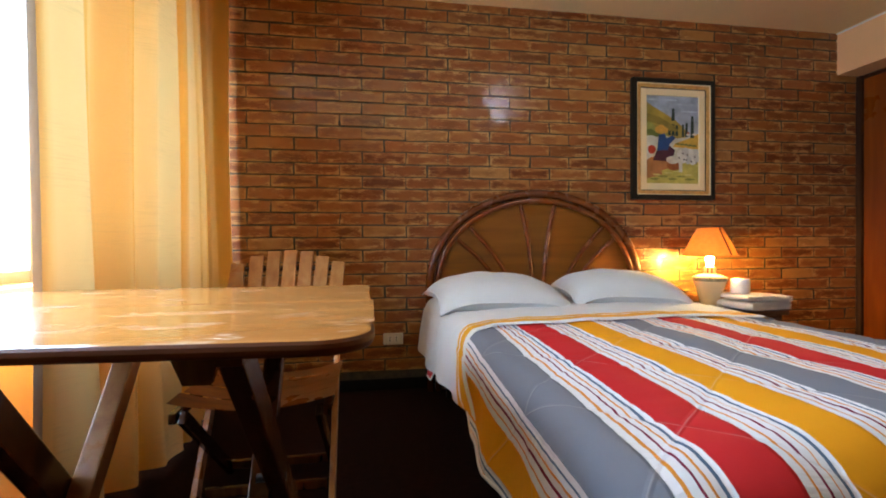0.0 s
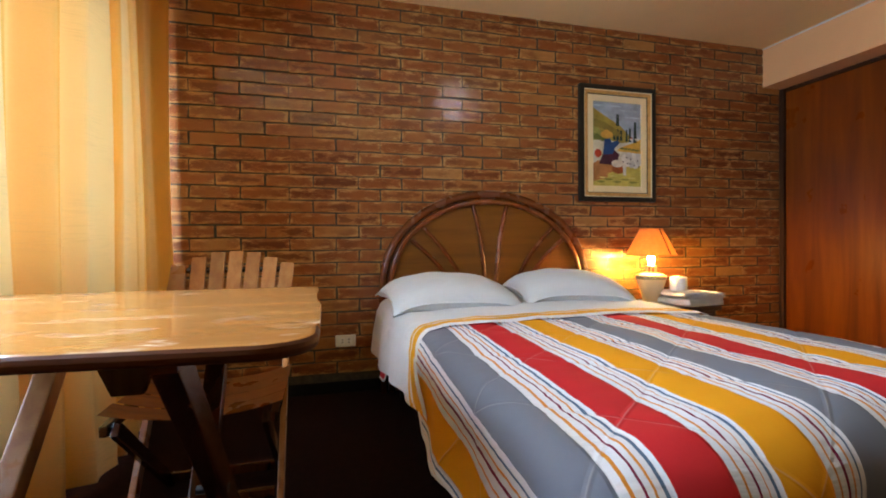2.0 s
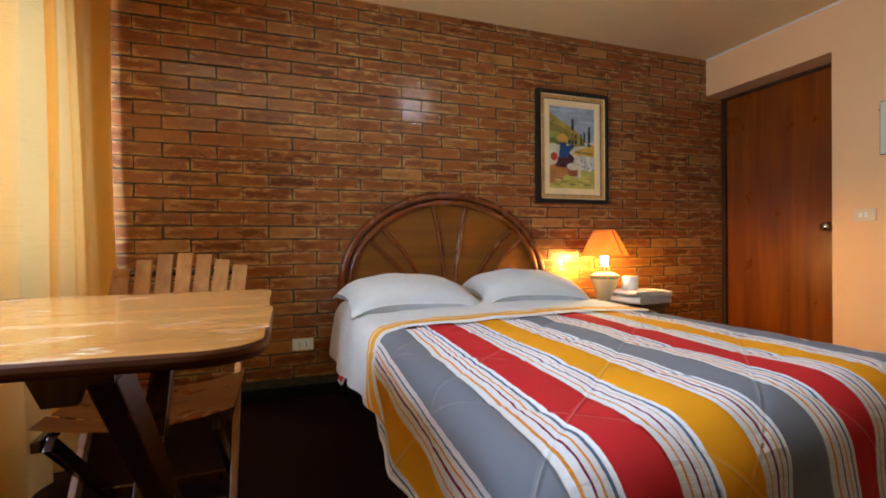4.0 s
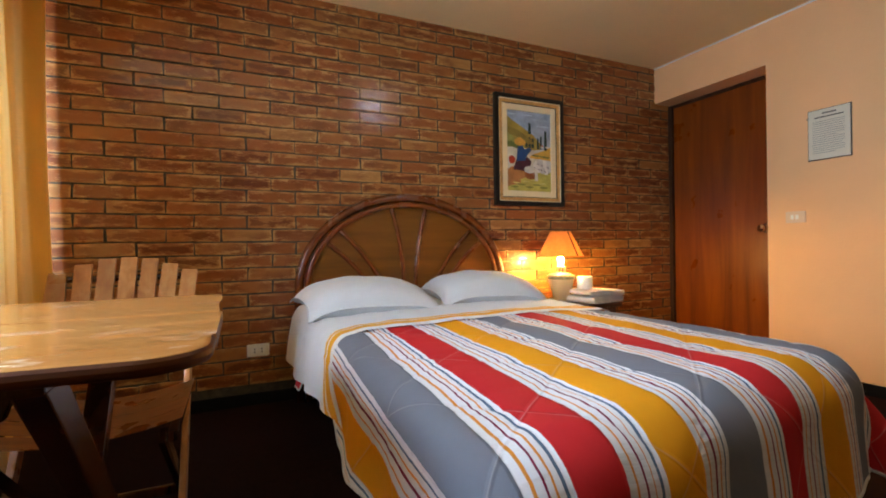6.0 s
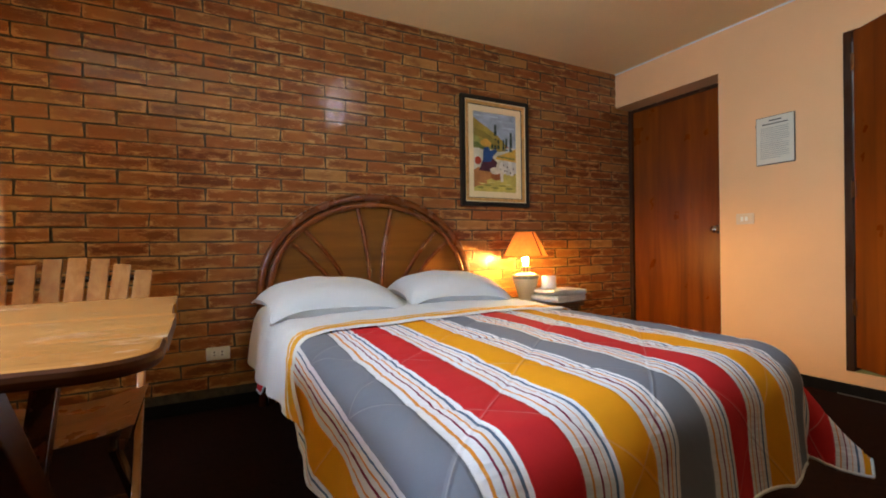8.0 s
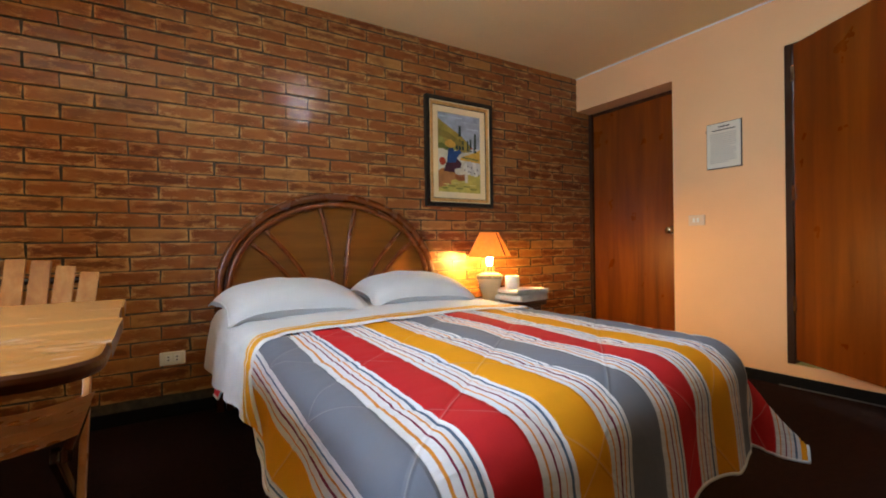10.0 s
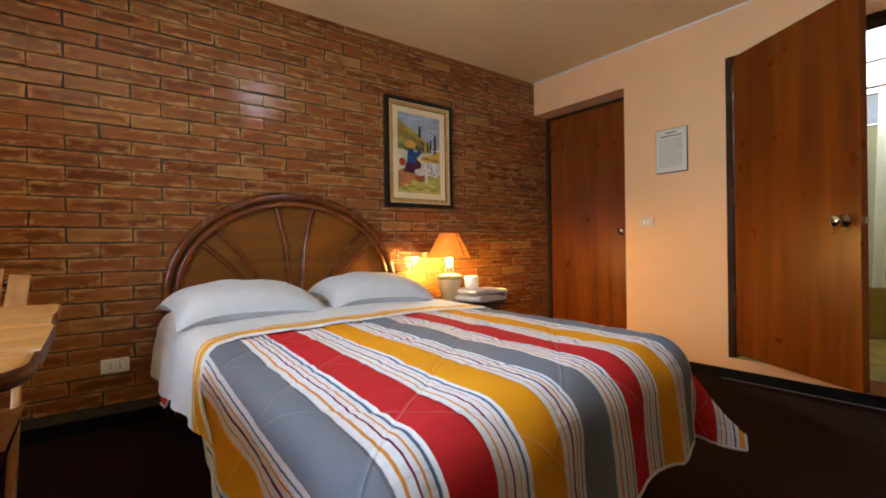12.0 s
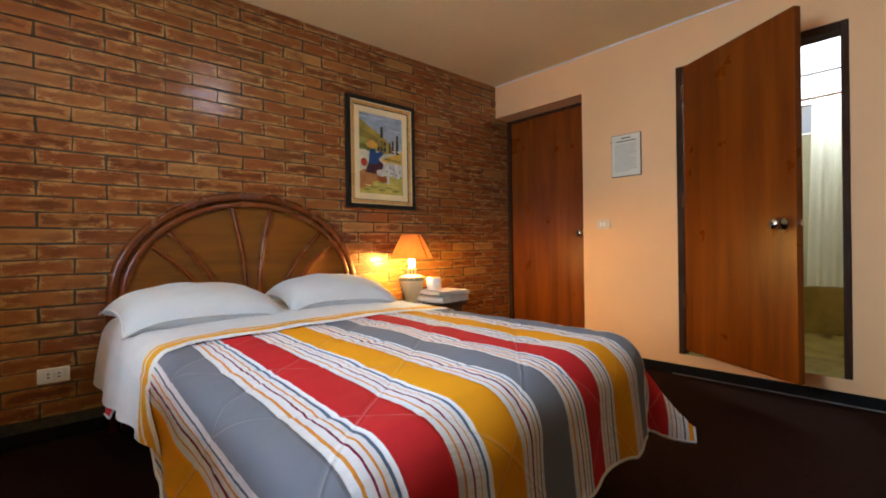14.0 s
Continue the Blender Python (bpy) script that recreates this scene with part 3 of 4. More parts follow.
# outer sides of the boards take the darker edge brown
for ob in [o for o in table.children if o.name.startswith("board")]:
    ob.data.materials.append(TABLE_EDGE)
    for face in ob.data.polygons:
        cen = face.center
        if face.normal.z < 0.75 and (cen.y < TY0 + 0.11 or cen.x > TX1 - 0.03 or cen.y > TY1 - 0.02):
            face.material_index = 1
for x, xi, y0, y1, y2, y3 in ((-0.535, -0.575, 1.385, 2.03, 1.965, 1.50), (-0.95, -0.908, 1.424, 1.958, 1.958, 1.424)):
    part("leg", beam((x, y0, TZ - 0.03), (x, y1, 0.0), 0.036, 0.058), LEG, table)
    # the left one is given paler varnish for the window light along it
    part("leg", beam((xi, y2, TZ - 0.03), (xi, y3, 0.0), 0.044, 0.040), PINEY if x < -0.7 else LEG, table)
    s = 1 if xi > x else -1
    bolt = part("bolt", lathe([(0, 0), (0.009, 0), (0.009, 0.06), (0, 0.06)], 12, False), DARK_METAL, table, "dark pivot bolt", True)
    bolt.matrix_local = Matrix.Translation((x - s * 0.018, 1.69, 0.365)) @ Euler((0, radians(90 * s), 0)).to_matrix().to_4x4()
    part("batten", boxed(x - 0.02, x + 0.02, 1.36, 1.99, TZ - 0.056, TZ - 0.0225, 0.004), LEG, table)
part("stretcher", beam((-0.94, 1.90, 0.085), (-0.535, 1.93, 0.085), 0.02, 0.05, (0, 1, 0)), LEG, table)
bm = poly_prism([(-0.66, TZ - 0.0225), (-0.625, TZ - 0.103), (-0.585, TZ - 0.103), (-0.556, TZ - 0.0225)], 0, 0.022, 0.002)
bm.transform(Matrix.Translation((0, 1.46, 0)) @ Euler((radians(90), 0, 0)).to_matrix().to_4x4())
part("brace", bm, LEG, table)

# ---- chair ----
chair = holder("folding_chair", pose(0, 0, 0), "folding slatted wooden chair with curved seat behind the table", "chair")
CX0, CX1 = -0.90, -0.445
def back_at(z):
    return 2.66 + (z - 0.80) * 0.62
tops = (0.782, 0.815, 0.834, 0.838, 0.832, 0.812, 0.790)
for i, zt in enumerate(tops):
    x = CX0 + 0.03 + (CX1 - CX0 - 0.055) * i / 6
    lean = (i - 3) * 0.004
    bow = -0.018 * (1 - ((i - 3) / 3) ** 2)
    part("back_slat", beam((x - lean * 2, back_at(0.52) - 0.015 - bow, 0.50), (x, back_at(zt) - 0.015 - bow, zt), 0.053, 0.011, (1, 0, 0), 0.003), PINEY, chair)
for z in (0.55, 0.765):
    part("back_rail", tube([(CX0 + 0.02 + (CX1 - CX0 - 0.04) * k / 8, back_at(z) + 0.004 + 0.018 * (1 - ((k - 4) / 4) ** 2), z) for k in range(9)], 0.011, 8), LEG, chair)
for x in (CX0 + 0.012, CX1 - 0.02):
    part("stile", beam((x, back_at(0.78) + 0.012, 0.78), (x, back_at(0.0) + 0.012, 0.0), 0.02, 0.042), PINEY, chair)
    xi = x + (0.024 if x < -0.6 else -0.024)
    part("leg", beam((xi, 2.06, 0.375), (xi, 2.52, 0.0), 0.02, 0.04), LEG, chair)
    part("seat_rail", beam((x, 2.05, 0.372), (x, 2.42, 0.392), 0.022, 0.03), LEG, chair)
for y, z in ((2.245, 0.06), (2.47, 0.045)):
    part("stretcher", beam((CX0 + 0.03, y, z), (CX1 - 0.04, y, z), 0.018, 0.03, (0, 1, 0)), LEG, chair)
def seat_slat(y0, y1, left):
    def top(u, v):
        x = left + (CX1 + 0.003 - left) * u
        y = y0 + (y1 - y0) * v + (0.012 * (1 - (2 * u - 1) ** 2) if y0 < 2.06 and v == 0 else 0)
        return (x, y, 0.420 - 0.036 * (1 - (2 * u - 1) ** 2) + 0.02 * (y - 2.05))
    bm = grid(16, 2, top)
    bmesh.ops.solidify(bm, geom=bm.faces[:], thickness=0.016)
    for f in bm.faces:
        f.smooth = False
    return part("seat_slat", bm, SEAT, chair)
for i in range(4):
    seat_slat(2.045 + 0.095 * i, 2.1375 + 0.095 * i, CX0 + 0.008 * i)

# ---- bed ----
BXC, BHW, BZ, BFOOT, RB = 0.655, 0.685, 0.548, 1.235, 0.075
RF = 0.125  # softer rounding at the foot
CR = 0.06   # rounding of the mattress corners in plan
SKEW = 0.12  # the foot end runs a little slantwise
bed = holder("bed", pose(0, 0, 0), "double bed with dark base and curved rattan headboard", "bed")
part("base", boxed(BXC - BHW + 0.13, BXC + BHW - 0.13, BFOOT + 0.22, 3.28, 0.06, 0.27, 0.01), BASE, bed, "dark bed base")
for x in (BXC - BHW + 0.14, BXC + BHW - 0.14):
    for y in (BFOOT + 0.26, 3.2):
        part("leg", boxed(x - 0.03, x + 0.03, y - 0.03, y + 0.03, 0, 0.062, 0.004), BASE, bed)
part("mattress", boxed(BXC - BHW + 0.06, BXC + BHW - 0.06, BFOOT + 0.16, 3.29, 0.272, BZ - 0.015, 0.05), SHEET, bed, "white mattress", True)
HC, HA, HB, HZ = 0.672, 0.664, 0.538, 0.635
def arch(a, b, y, n=40):
    return [(HC - a * math.cos(math.pi * k / n), y, HZ + b * math.sin(math.pi * k / n)) for k in range(n + 1)]
def post(pts, y):
    return [(pts[0][0], y, 0.0)] + pts + [(pts[-1][0], y, 0.0)]
head = part("headboard", poly_prism([(x, z) for x, y, z in post(arch(HA - 0.03, HB - 0.03, 0, 40), 0)], -0.008, 0.008), PANEL, bed, "brown veneered arched panel")
head.matrix_local = Matrix.Translation((0, 3.352, 0)) @ Euler((radians(90), 0, 0)).to_matrix().to_4x4()
part("arch_tube", tube(post(arch(HA, HB, 3.335), 3.335), 0.024, 12), RATTAN, bed, "thick stained rattan arch", True)
part("arch_tube", tube(post(arch(HA - 0.046, HB - 0.046, 3.328), 3.328), 0.017, 12), RATTAN, bed, "thin stained rattan arch", True)
def spoke(x0, z0, x1, z1, bow):
    pts = []
    for k in range(15):
        s = k / 14
        pts.append((x0 + (x1 - x0) * s + bow * math.sin(math.pi * s), 3.332, z0 + (z1 - z0) * s + 0.25 * abs(bow) * math.sin(math.pi * s)))
    part("spoke", tube(pts, 0.013, 10), RATTAN, bed, smooth=True)
for s in (-1, 1):
    spoke(HC + s * 0.113, 1.115, HC + s * 0.035, 0.56, -s * 0.018)
    spoke(HC + s * 0.425, 0.965, HC + s * 0.145, 0.56, -s * 0.030)
    spoke(HC + s * 0.497, 0.890, HC + s * 0.220, 0.56, -s * 0.030)


def over(d, lean, rad):
    """How far a cloth that lies d past an edge has gone out and down; lean is its slope off the upright."""
    if d <= 0:
        return 0.0, 0.0
    q = rad * math.pi / 2
    if d < q:
        a = d / rad
        return rad * math.sin(a), rad * (1 - math.cos(a))
    return rad + math.sin(lean) * (d - q), rad + math.cos(lean) * (d - q)


def swing(x, pairs):
    """Straight lines between (x, y) pairs."""
    for (x0, y0), (x1, y1) in zip(pairs, pairs[1:]):
        if x <= x1:
            return y0 + (y1 - y0) * max(0.0, (x - x0) / (x1 - x0))
    return pairs[-1][1]


def bed_surface(u, v, lift):
    """Place of cloth u metres across from the bed's middle line and v metres from the head end, measured along the cloth."""
    fx, fv = BHW - RB, 3.30 - (BFOOT + RF) - SKEW * max(-0.7, min(0.7, u))
    s = 1 if u >= 0 else -1
    du, dv = abs(u) - fx, v - fv
    cu, cv = du + CR, dv + CR
    if cu > 0 and cv > 0:
        # round the corner; on the far side the surplus cloth swings out into a hanging flap
        r = math.hypot(cu, cv)
        th = math.degrees(math.atan2(cv, cu))
        d = r - CR
        if s > 0:
            ph = swing(th, ((0, 0), (40, 36), (46.5, 52), (70, 74), (90, 90)))
            lean = swing(th, ((0, 0.12), (35, 0.25), (46.5, 0.72), (70, 0.02), (90, 0.08)))
        else:
            ph, lean = th, 0.14 + 0.25 * math.sin(math.radians(2 * th)) ** 2
        rad = RB + (RF - RB) * math.sin(math.radians(ph)) ** 2
        out, down = over(d, lean, rad)
        base = max(0.0, min(r, CR)) + out
        x, y = fx - CR + base * math.cos(math.radians(ph)), 3.30 - (fv - CR) - base * math.sin(math.radians(ph))
        if r < CR:
            x, y = abs(u), 3.30 - v
        ex, ey = math.cos(math.radians(ph)), math.sin(math.radians(ph))
    elif du > 0:
        out, down = over(du, 0.12, RB)
        x, y, ex, ey = fx + out, 3.30 - v, 1.0, 0.0
    elif dv > 0:
        out, down = over(dv, 0.10, RF)
        x, y, ex, ey = abs(u), 3.30 - fv - out, 0.0, 1.0
    else:
        x, y, down, ex, ey = abs(u), 3.30 - v, 0.0, 0.0, 0.0
    if down > 0.04:
        wav = min(1.0, (down - 0.04) / 0.15)
        x += ex * 0.010 * wav * math.sin(v * 17 + 1.0)
        y -= ey * 0.010 * wav * math.sin(u * 19 + 0.5)
    crown = 0.012 * (1 - (min(abs(u), fx) / fx) ** 2)
    z = BZ + crown - down + lift
    z += 0.004 * noise.noise(Vector((u * 4, v * 4, 0.3))) + 0.003 * noise.noise(Vector((u * 11, v * 11, 2)))
    return [BXC + s * x, y, z]


def weave(u, v):
    """Where the cloth's own stripes lie: the spread is a little askew on the bed."""
    return 1.005 * (u + BXC + 0.04 + 0.055 * (min(v, 2.0) - 1.75))


def quilt(u, v):
    """Diamond quilting seams pressed into the spread, in step with the stitching."""
    w = 0.9 * weave(u, v)
    p, q = (v + 5.0 + w) / 0.42, (v + 5.0 - w) / 0.42
    d = min(abs(p - round(p)), abs(q - round(q))) * 0.42
    return -0.0030 * math.exp(-(d / 0.011) ** 2) + 0.0025 * min(1, d / 0.12)


def left_len(v):
    k = max(0.0, min(1.0, (v - 1.20) / 0.10))
    return BHW - RB + 0.210 + 0.095 * k + 0.16 * max(0.0, min(1.0, (0.62 - v) / 0.12)) + 0.005 * math.sin(v * 14)


V0, V1 = 0.43, 3.30 - (BFOOT + RF) + 0.395
RIGHT = BHW - RB + 0.295
def spread_uv(a, b):
    u = -left_len(1.5) + (RIGHT + left_len(1.5)) * a
    v = V0 + (V1 - SKEW * max(-0.7, min(0.7, u)) - swing(u, ((0.0, 0.035), (0.4, 0.0), (0.55, 0.02), (0.75, 0.035))) + 0.008 * math.sin(a * 26) - V0) * b
    if u < 0:
        u *= 1 + (left_len(v) / left_len(1.5) - 1) * min(1.0, max(0.0, (-u - 0.5) / 0.3))
    return u, v
def spread_place(a, b):
    u, v = spread_uv(a, b)
    p = bed_surface(u, v, 0.0)
    p[2] += quilt(u, v)
    w = (weave(u, v) + 1.2) % 0.2
    if w > 0.11:
        k = math.sin((w - 0.11) / 0.09 * math.pi)
        p[2] += k * 0.0026 * noise.noise(Vector((w * 60, v * 45, u * 3)))
    else:
        p[2] += 0.002 * math.sin(w / 0.11 * math.pi) + 0.0015 * noise.noise(Vector((u * 7, v * 34, 5)))
    return p
spread = holder("bedspread", pose(0, 0, 0), "quilted bedspread with grey, red and ochre stripes draped over the bed", "bedspread")
bm = grid(220, 210, spread_place, lambda a, b: (weave(*spread_uv(a, b)), spread_uv(a, b)[1]))
part("quilt", bm, STRIPE, spread, smooth=True)
def rim(place, n):
    return [place(k / n) for k in range(n + 1)]
WHITE_TRIM = cloth("white_binding", "DAD8D6")
part("binding", tube(rim(lambda k: spread_place(k, 1.0), 150), 0.0045, 6), WHITE_TRIM, spread, "white bound edge", True)
part("binding", tube(rim(lambda k: spread_place(0.0, k), 150), 0.0045, 6), WHITE_TRIM, spread, "white bound edge", True)
part("binding", tube(rim(lambda k: spread_place(1.0, k), 150), 0.0045, 6), WHITE_TRIM, spread, "white bound edge", True)

# sheet folded back over the spread, with its ochre border
def fold_v(u):
    """Where the sheet's front edge lies, from the head end."""
    x = u + BXC
    f = 0.985 + 0.02 * math.sin(x * 5)
    if x < 0.14:
        f += 0.43 * min(1.0, (0.14 - x) / 0.42) ** 1.25
    return f
def sheet_left(v):
    return BHW - RB + 0.345 - 0.10 * max(0.0, min(1.0, (v - 0.45) / 0.9))
def sheet_uv(a, b, b0=0.0, b1=1.0):
    u = -sheet_left(0.9) + (BHW - RB + 0.30 + sheet_left(0.9)) * a
    w = b0 + (b1 - b0) * b
    return u, 0.02 + (fold_v(u) - 0.02) * w
def sheet_place(a, b):
    u, v = sheet_uv(a, b)
    if u < 0:
        k = BHW - RB
        if -u > k:
            u = -(k + (-u - k) * (sheet_left(v) - k) / (sheet_left(0.9) - k))
    p = bed_surface(u, v, 0.012)
    p[2] += 0.004 * noise.noise(Vector((u * 9, v * 5, 7)))
    if b > 0.97:
        p[2] -= 0.004
    if p[2] < BZ - 0.06:
        p[0] -= 0.006 if u < 0 else -0.006
    return p
sheet = holder("bed_sheet", pose(0, 0, 0), "white sheet folded back over the bedspread", "sheet")
BW = 0.865
part("linen", grid(120, 60, lambda a, b: sheet_place(a, b * BW)), SHEET, sheet, smooth=True)
part("border", grid(160, 8, lambda a, b: [c + d for c, d in zip(sheet_place(a, BW + (1 - BW) * b), (0, 0, 0.0))], lambda a, b: (a * 2.0, b)), BORDER, sheet, "white border with ragged ochre bars", True)


# ---- pillows ----
def pillow(w, d, h, m, label):
    def side(sgn):
        def fn(a, b):
            p, q = 2 * a - 1, 2 * b - 1
            e = max(0.0, (1 - abs(p) ** 2.6) * (1 - abs(q) ** 2.6)) ** 0.6
            pin = 1 - 0.07 * (1 - abs(q) ** 1.5) * abs(p) ** 3
            pin2 = 1 - 0.09 * (1 - abs(p) ** 1.5) * abs(q) ** 3
            z = h * (0.60 * e if sgn > 0 else -0.40 * e ** 0.5) - 0.045 * abs(p) ** 4 * abs(q) ** 3 - 0.012 * abs(p) ** 5
            tuck = 1.0 if sgn > 0 else 1 - 0.05 * min(1.0, e * 1.6)
            z += 0.007 * noise.noise(Vector((p * 2.2 + w, q * 2.2, sgn * 3))) * (0.3 + e)
            return (p * w / 2 * pin * tuck, q * d / 2 * pin2 * tuck, z)
        return fn
    ob = holder("pillow", m, label, "pillow", "pillows on the bed")
    bm = grid(40, 30, side(1))
    part("cover", bm, PILLOW, ob, smooth=True)
    part("underside", grid(40, 30, side(-1)), PILLOW, ob, smooth=True)
    edge = [side(1)(k / 24, 0) for k in range(25)] + [side(1)(1, k / 18) for k in range(1, 19)] + [side(1)(1 - k / 24, 1) for k in range(1, 25)] + [side(1)(0, 1 - k / 18) for k in range(1, 19)]
    part("piping", tube(edge, 0.0045, 6), PILLOW, ob, "stitched pillow edge", True)
    return ob


pillow(0.66, 0.50, 0.165, pose(0.285, 2.90, BZ + 0.066, 5, 2, 3), "plump white cotton pillow lying against the headboard")
pillow(0.63, 0.48, 0.165, pose(0.975, 2.95, BZ + 0.070, 5, 2, -4), "plump white cotton pillow beside the bedside lamp")

# ---- picture ----
pic = holder("framed_picture", pose(0, 0, 0), "framed country painting with black and gilt frame on bricks", "picture")
PX0, PX1, PZ0, PZ1 = 1.325, 1.913, 1.150, 1.932
def ring(inset0, inset1, y0, y1, mat, label):
    for k, (x0, x1, z0, z1) in enumerate(((PX0 + inset0, PX0 + inset1, PZ0 + inset0, PZ1 - inset0), (PX1 - inset1, PX1 - inset0, PZ0 + inset0, PZ1 - inset0),
                           (PX0 + inset1, PX1 - inset1, PZ0 + inset0, PZ0 + inset1), (PX0 + inset1, PX1 - inset1, PZ1 - inset1, PZ1 - inset0))):
        part("frame", boxed(x0, x1, y0, y1, z0, z1, 0.003), mat, pic, label)
ring(0.0, 0.030, YW - 0.040, YW - 0.002, BLACK, "black outer frame")
ring(0.030, 0.036, YW - 0.037, YW - 0.002, MAT_BOARD, "pale gilt bead")
ring(0.036, 0.058, YW - 0.033, YW - 0.002, GOLD, "gilt moulding")
ring(0.058, 0.062, YW - 0.028, YW - 0.002, BLACK, "thin dark line")
ring(0.062, 0.106, YW - 0.024, YW - 0.002, MAT_BOARD, "cream mount")
IX0, IX1, IZ0, IZ1 = PX0 + 0.106, PX1 - 0.106, PZ0 + 0.106, PZ1 - 0.106
part("canvas", boxed(IX0, IX1, YW - 0.016, YW - 0.003, IZ0, IZ1), plain("painted_sky", "AEB9C6", 0.6, 0, 0.3, 9), pic, "painted cloudy sky")
layer = [0]
def daub(shapes, color, vary=0.25, scale=14):
    """Flat painted patches on the canvas, in its own width and height from 0 to 1."""
    mat = plain("paint_" + color, color, 0.55, 0, vary, scale)
    for pts in shapes:
        layer[0] += 1
        y = YW - 0.0163 - 0.00008 * layer[0]
        bm = bmesh.new()
        bm.faces.new([bm.verts.new((IX0 + (IX1 - IX0) * a, y, IZ0 + (IZ1 - IZ0) * b)) for a, b in pts])
        part("paint", bm, mat, pic)
def blob(cx, cy, rx, ry, n=12, wob=0.12, seed=0):
    r = random.Random(seed)
    return [(cx + rx * math.cos(2 * math.pi * i / n) * (1 + wob * (r.random() - 0.5)), cy + ry * math.sin(2 * math.pi * i / n) * (1 + wob * (r.random() - 0.5))) for i in range(n)]
daub([[(0, 0.5), (0, 0.93), (0.12, 0.88), (0.35, 0.8), (0.58, 0.72), (0.75, 0.62), (0.75, 0.5)]], "A8903E")
daub([[(0, 0.5), (0, 0.72), (0.1, 0.70), (0.2, 0.62), (0.4, 0.56), (0.4, 0.5)]], "98944A")
daub([[(0, 0), (1, 0), (1, 0.55), (0.6, 0.52), (0.3, 0.55), (0, 0.54)]], "D8D2BA")
daub([[(0.5, 0.42), (1, 0.40), (1, 0.58), (0.85, 0.53), (0.55, 0.46)]], "E0B044")
daub([[(0, 0.0), (1, 0.0), (1, 0.28), (0.6, 0.22), (0, 0.20)]], "C8B858")
daub([[(0, 0.08), (0.45, 0.18), (0.62, 0.28), (0.1, 0.30), (0, 0.26)], [(0.0, 0.05), (0.3, 0.1), (0.3, 0.14), (0, 0.12)]], "B87A42")
daub([[(0.85 + dx - w, b), (0.85 + dx + w, b), (0.85 + dx + w * 0.7, t), (0.85 + dx - w * 0.6, t)] for dx, w, b, t in ((0.03, 0.035, 0.53, 0.78), (-0.08, 0.03, 0.54, 0.70), (-0.15, 0.025, 0.54, 0.68), (-0.27, 0.03, 0.55, 0.67), (-0.34, 0.03, 0.55, 0.68), (-0.41, 0.03, 0.55, 0.66), (-0.34, 0.035, 0.72, 0.86))], "22382C")
daub([blob(0.3, 0.955, 0.3, 0.012, 14, 0.3, 21), blob(0.78, 0.91, 0.2, 0.014, 14, 0.3, 22), blob(0.82, 0.83, 0.15, 0.010, 14, 0.3, 23)], "BCC8D2")
daub([[(0.0, 0.80), (0.25, 0.76), (0.5, 0.67), (0.62, 0.60), (0.45, 0.60), (0.2, 0.68), (0, 0.70)]], "8C7A34")
daub([blob(0.08, 0.58, 0.10, 0.035, 12, 0.4, 31), blob(0.2, 0.56, 0.08, 0.03, 12, 0.4, 32)], "6E7434")
daub([blob(0.8, 0.565, 0.04, 0.012, 8, 0.2, 33), blob(0.92, 0.57, 0.05, 0.014, 8, 0.2, 34)], "E8E0D2")
daub([blob(0.8, 0.585, 0.035, 0.008, 8, 0.2, 35)], "B4502C")
daub([blob(0.6 + 0.08 * i, 0.455 - 0.004 * i, 0.05, 0.012, 9, 0.4, 40 + i) for i in range(5)], "7A7A38")
daub([blob(0.15 + 0.17 * i, 0.05 + 0.03 * (i % 2), 0.09, 0.012, 9, 0.5, 50 + i) for i in range(5)], "8E8A3A")
daub([blob(0.2 + 0.2 * i, 0.10 + 0.02 * (i % 3), 0.08, 0.008, 9, 0.5, 60 + i) for i in range(4)], "DCCF7A")
sheep = [blob(0.62 + 0.36 * ((i * 37) % 100) / 100, 0.26 + 0.14 * ((i * 53) % 100) / 100, 0.075, 0.05, 10, 0.25, i) for i in range(10)]
for k in range(0, 10, 2):
    daub(sheep[k:k + 2], "E6E2D6" if k % 4 else "CFCCC2", 0.2)
daub([blob(0.60 + 0.4 * ((i * 41) % 100) / 100, 0.235 + 0.13 * ((i * 29) % 100) / 100, 0.014, 0.012, 7, 0.3, 70 + i) for i in range(9)], "4A4238")
daub([blob(0.1, 0.385, 0.075, 0.05)], "B23C1E")
daub([[(0.12, 0.26), (0.48, 0.25), (0.54, 0.38), (0.42, 0.44), (0.22, 0.42)]], "4A2030")
daub([[(0.2, 0.37), (0.40, 0.38), (0.44, 0.45), (0.55, 0.52), (0.50, 0.55), (0.38, 0.52), (0.34, 0.57), (0.23, 0.55)]], "1F4A7C")
daub([blob(0.28, 0.61, 0.13, 0.045), blob(0.28, 0.635, 0.07, 0.035)], "D8A040")
daub([blob(0.52, 0.20, 0.14, 0.05)], "A05A28")
daub([blob(0.5, 0.27, 0.13, 0.045), [(0.62, 0.13), (0.68, 0.13), (0.68, 0.26), (0.6, 0.28)]], "E0D8C4")

# ---- notice, switch, outlet ----
note = holder("wall_notice", pose(0, 0, 0), "printed paper notice board fixed to the peach wall", "notice")
NX = XR - 0.001
part("board", boxed(NX - 0.012, NX, 2.060, 2.268, 1.356, 1.650, 0.001), plain("notice_paper", "D6CBB2", 0.6, 0, 0.05), note)
part("backing", boxed(NX - 0.008, NX, 2.056, 2.272, 1.351, 1.654, 0.001), BLACK, note, "dark backing board")
INK = plain("printed_ink", "4A463E", 0.7)
r = random.Random(4)
part("printed_line", boxed(NX - 0.0128, NX - 0.0121, 2.125, 2.195, 1.622, 1.630), INK, note)
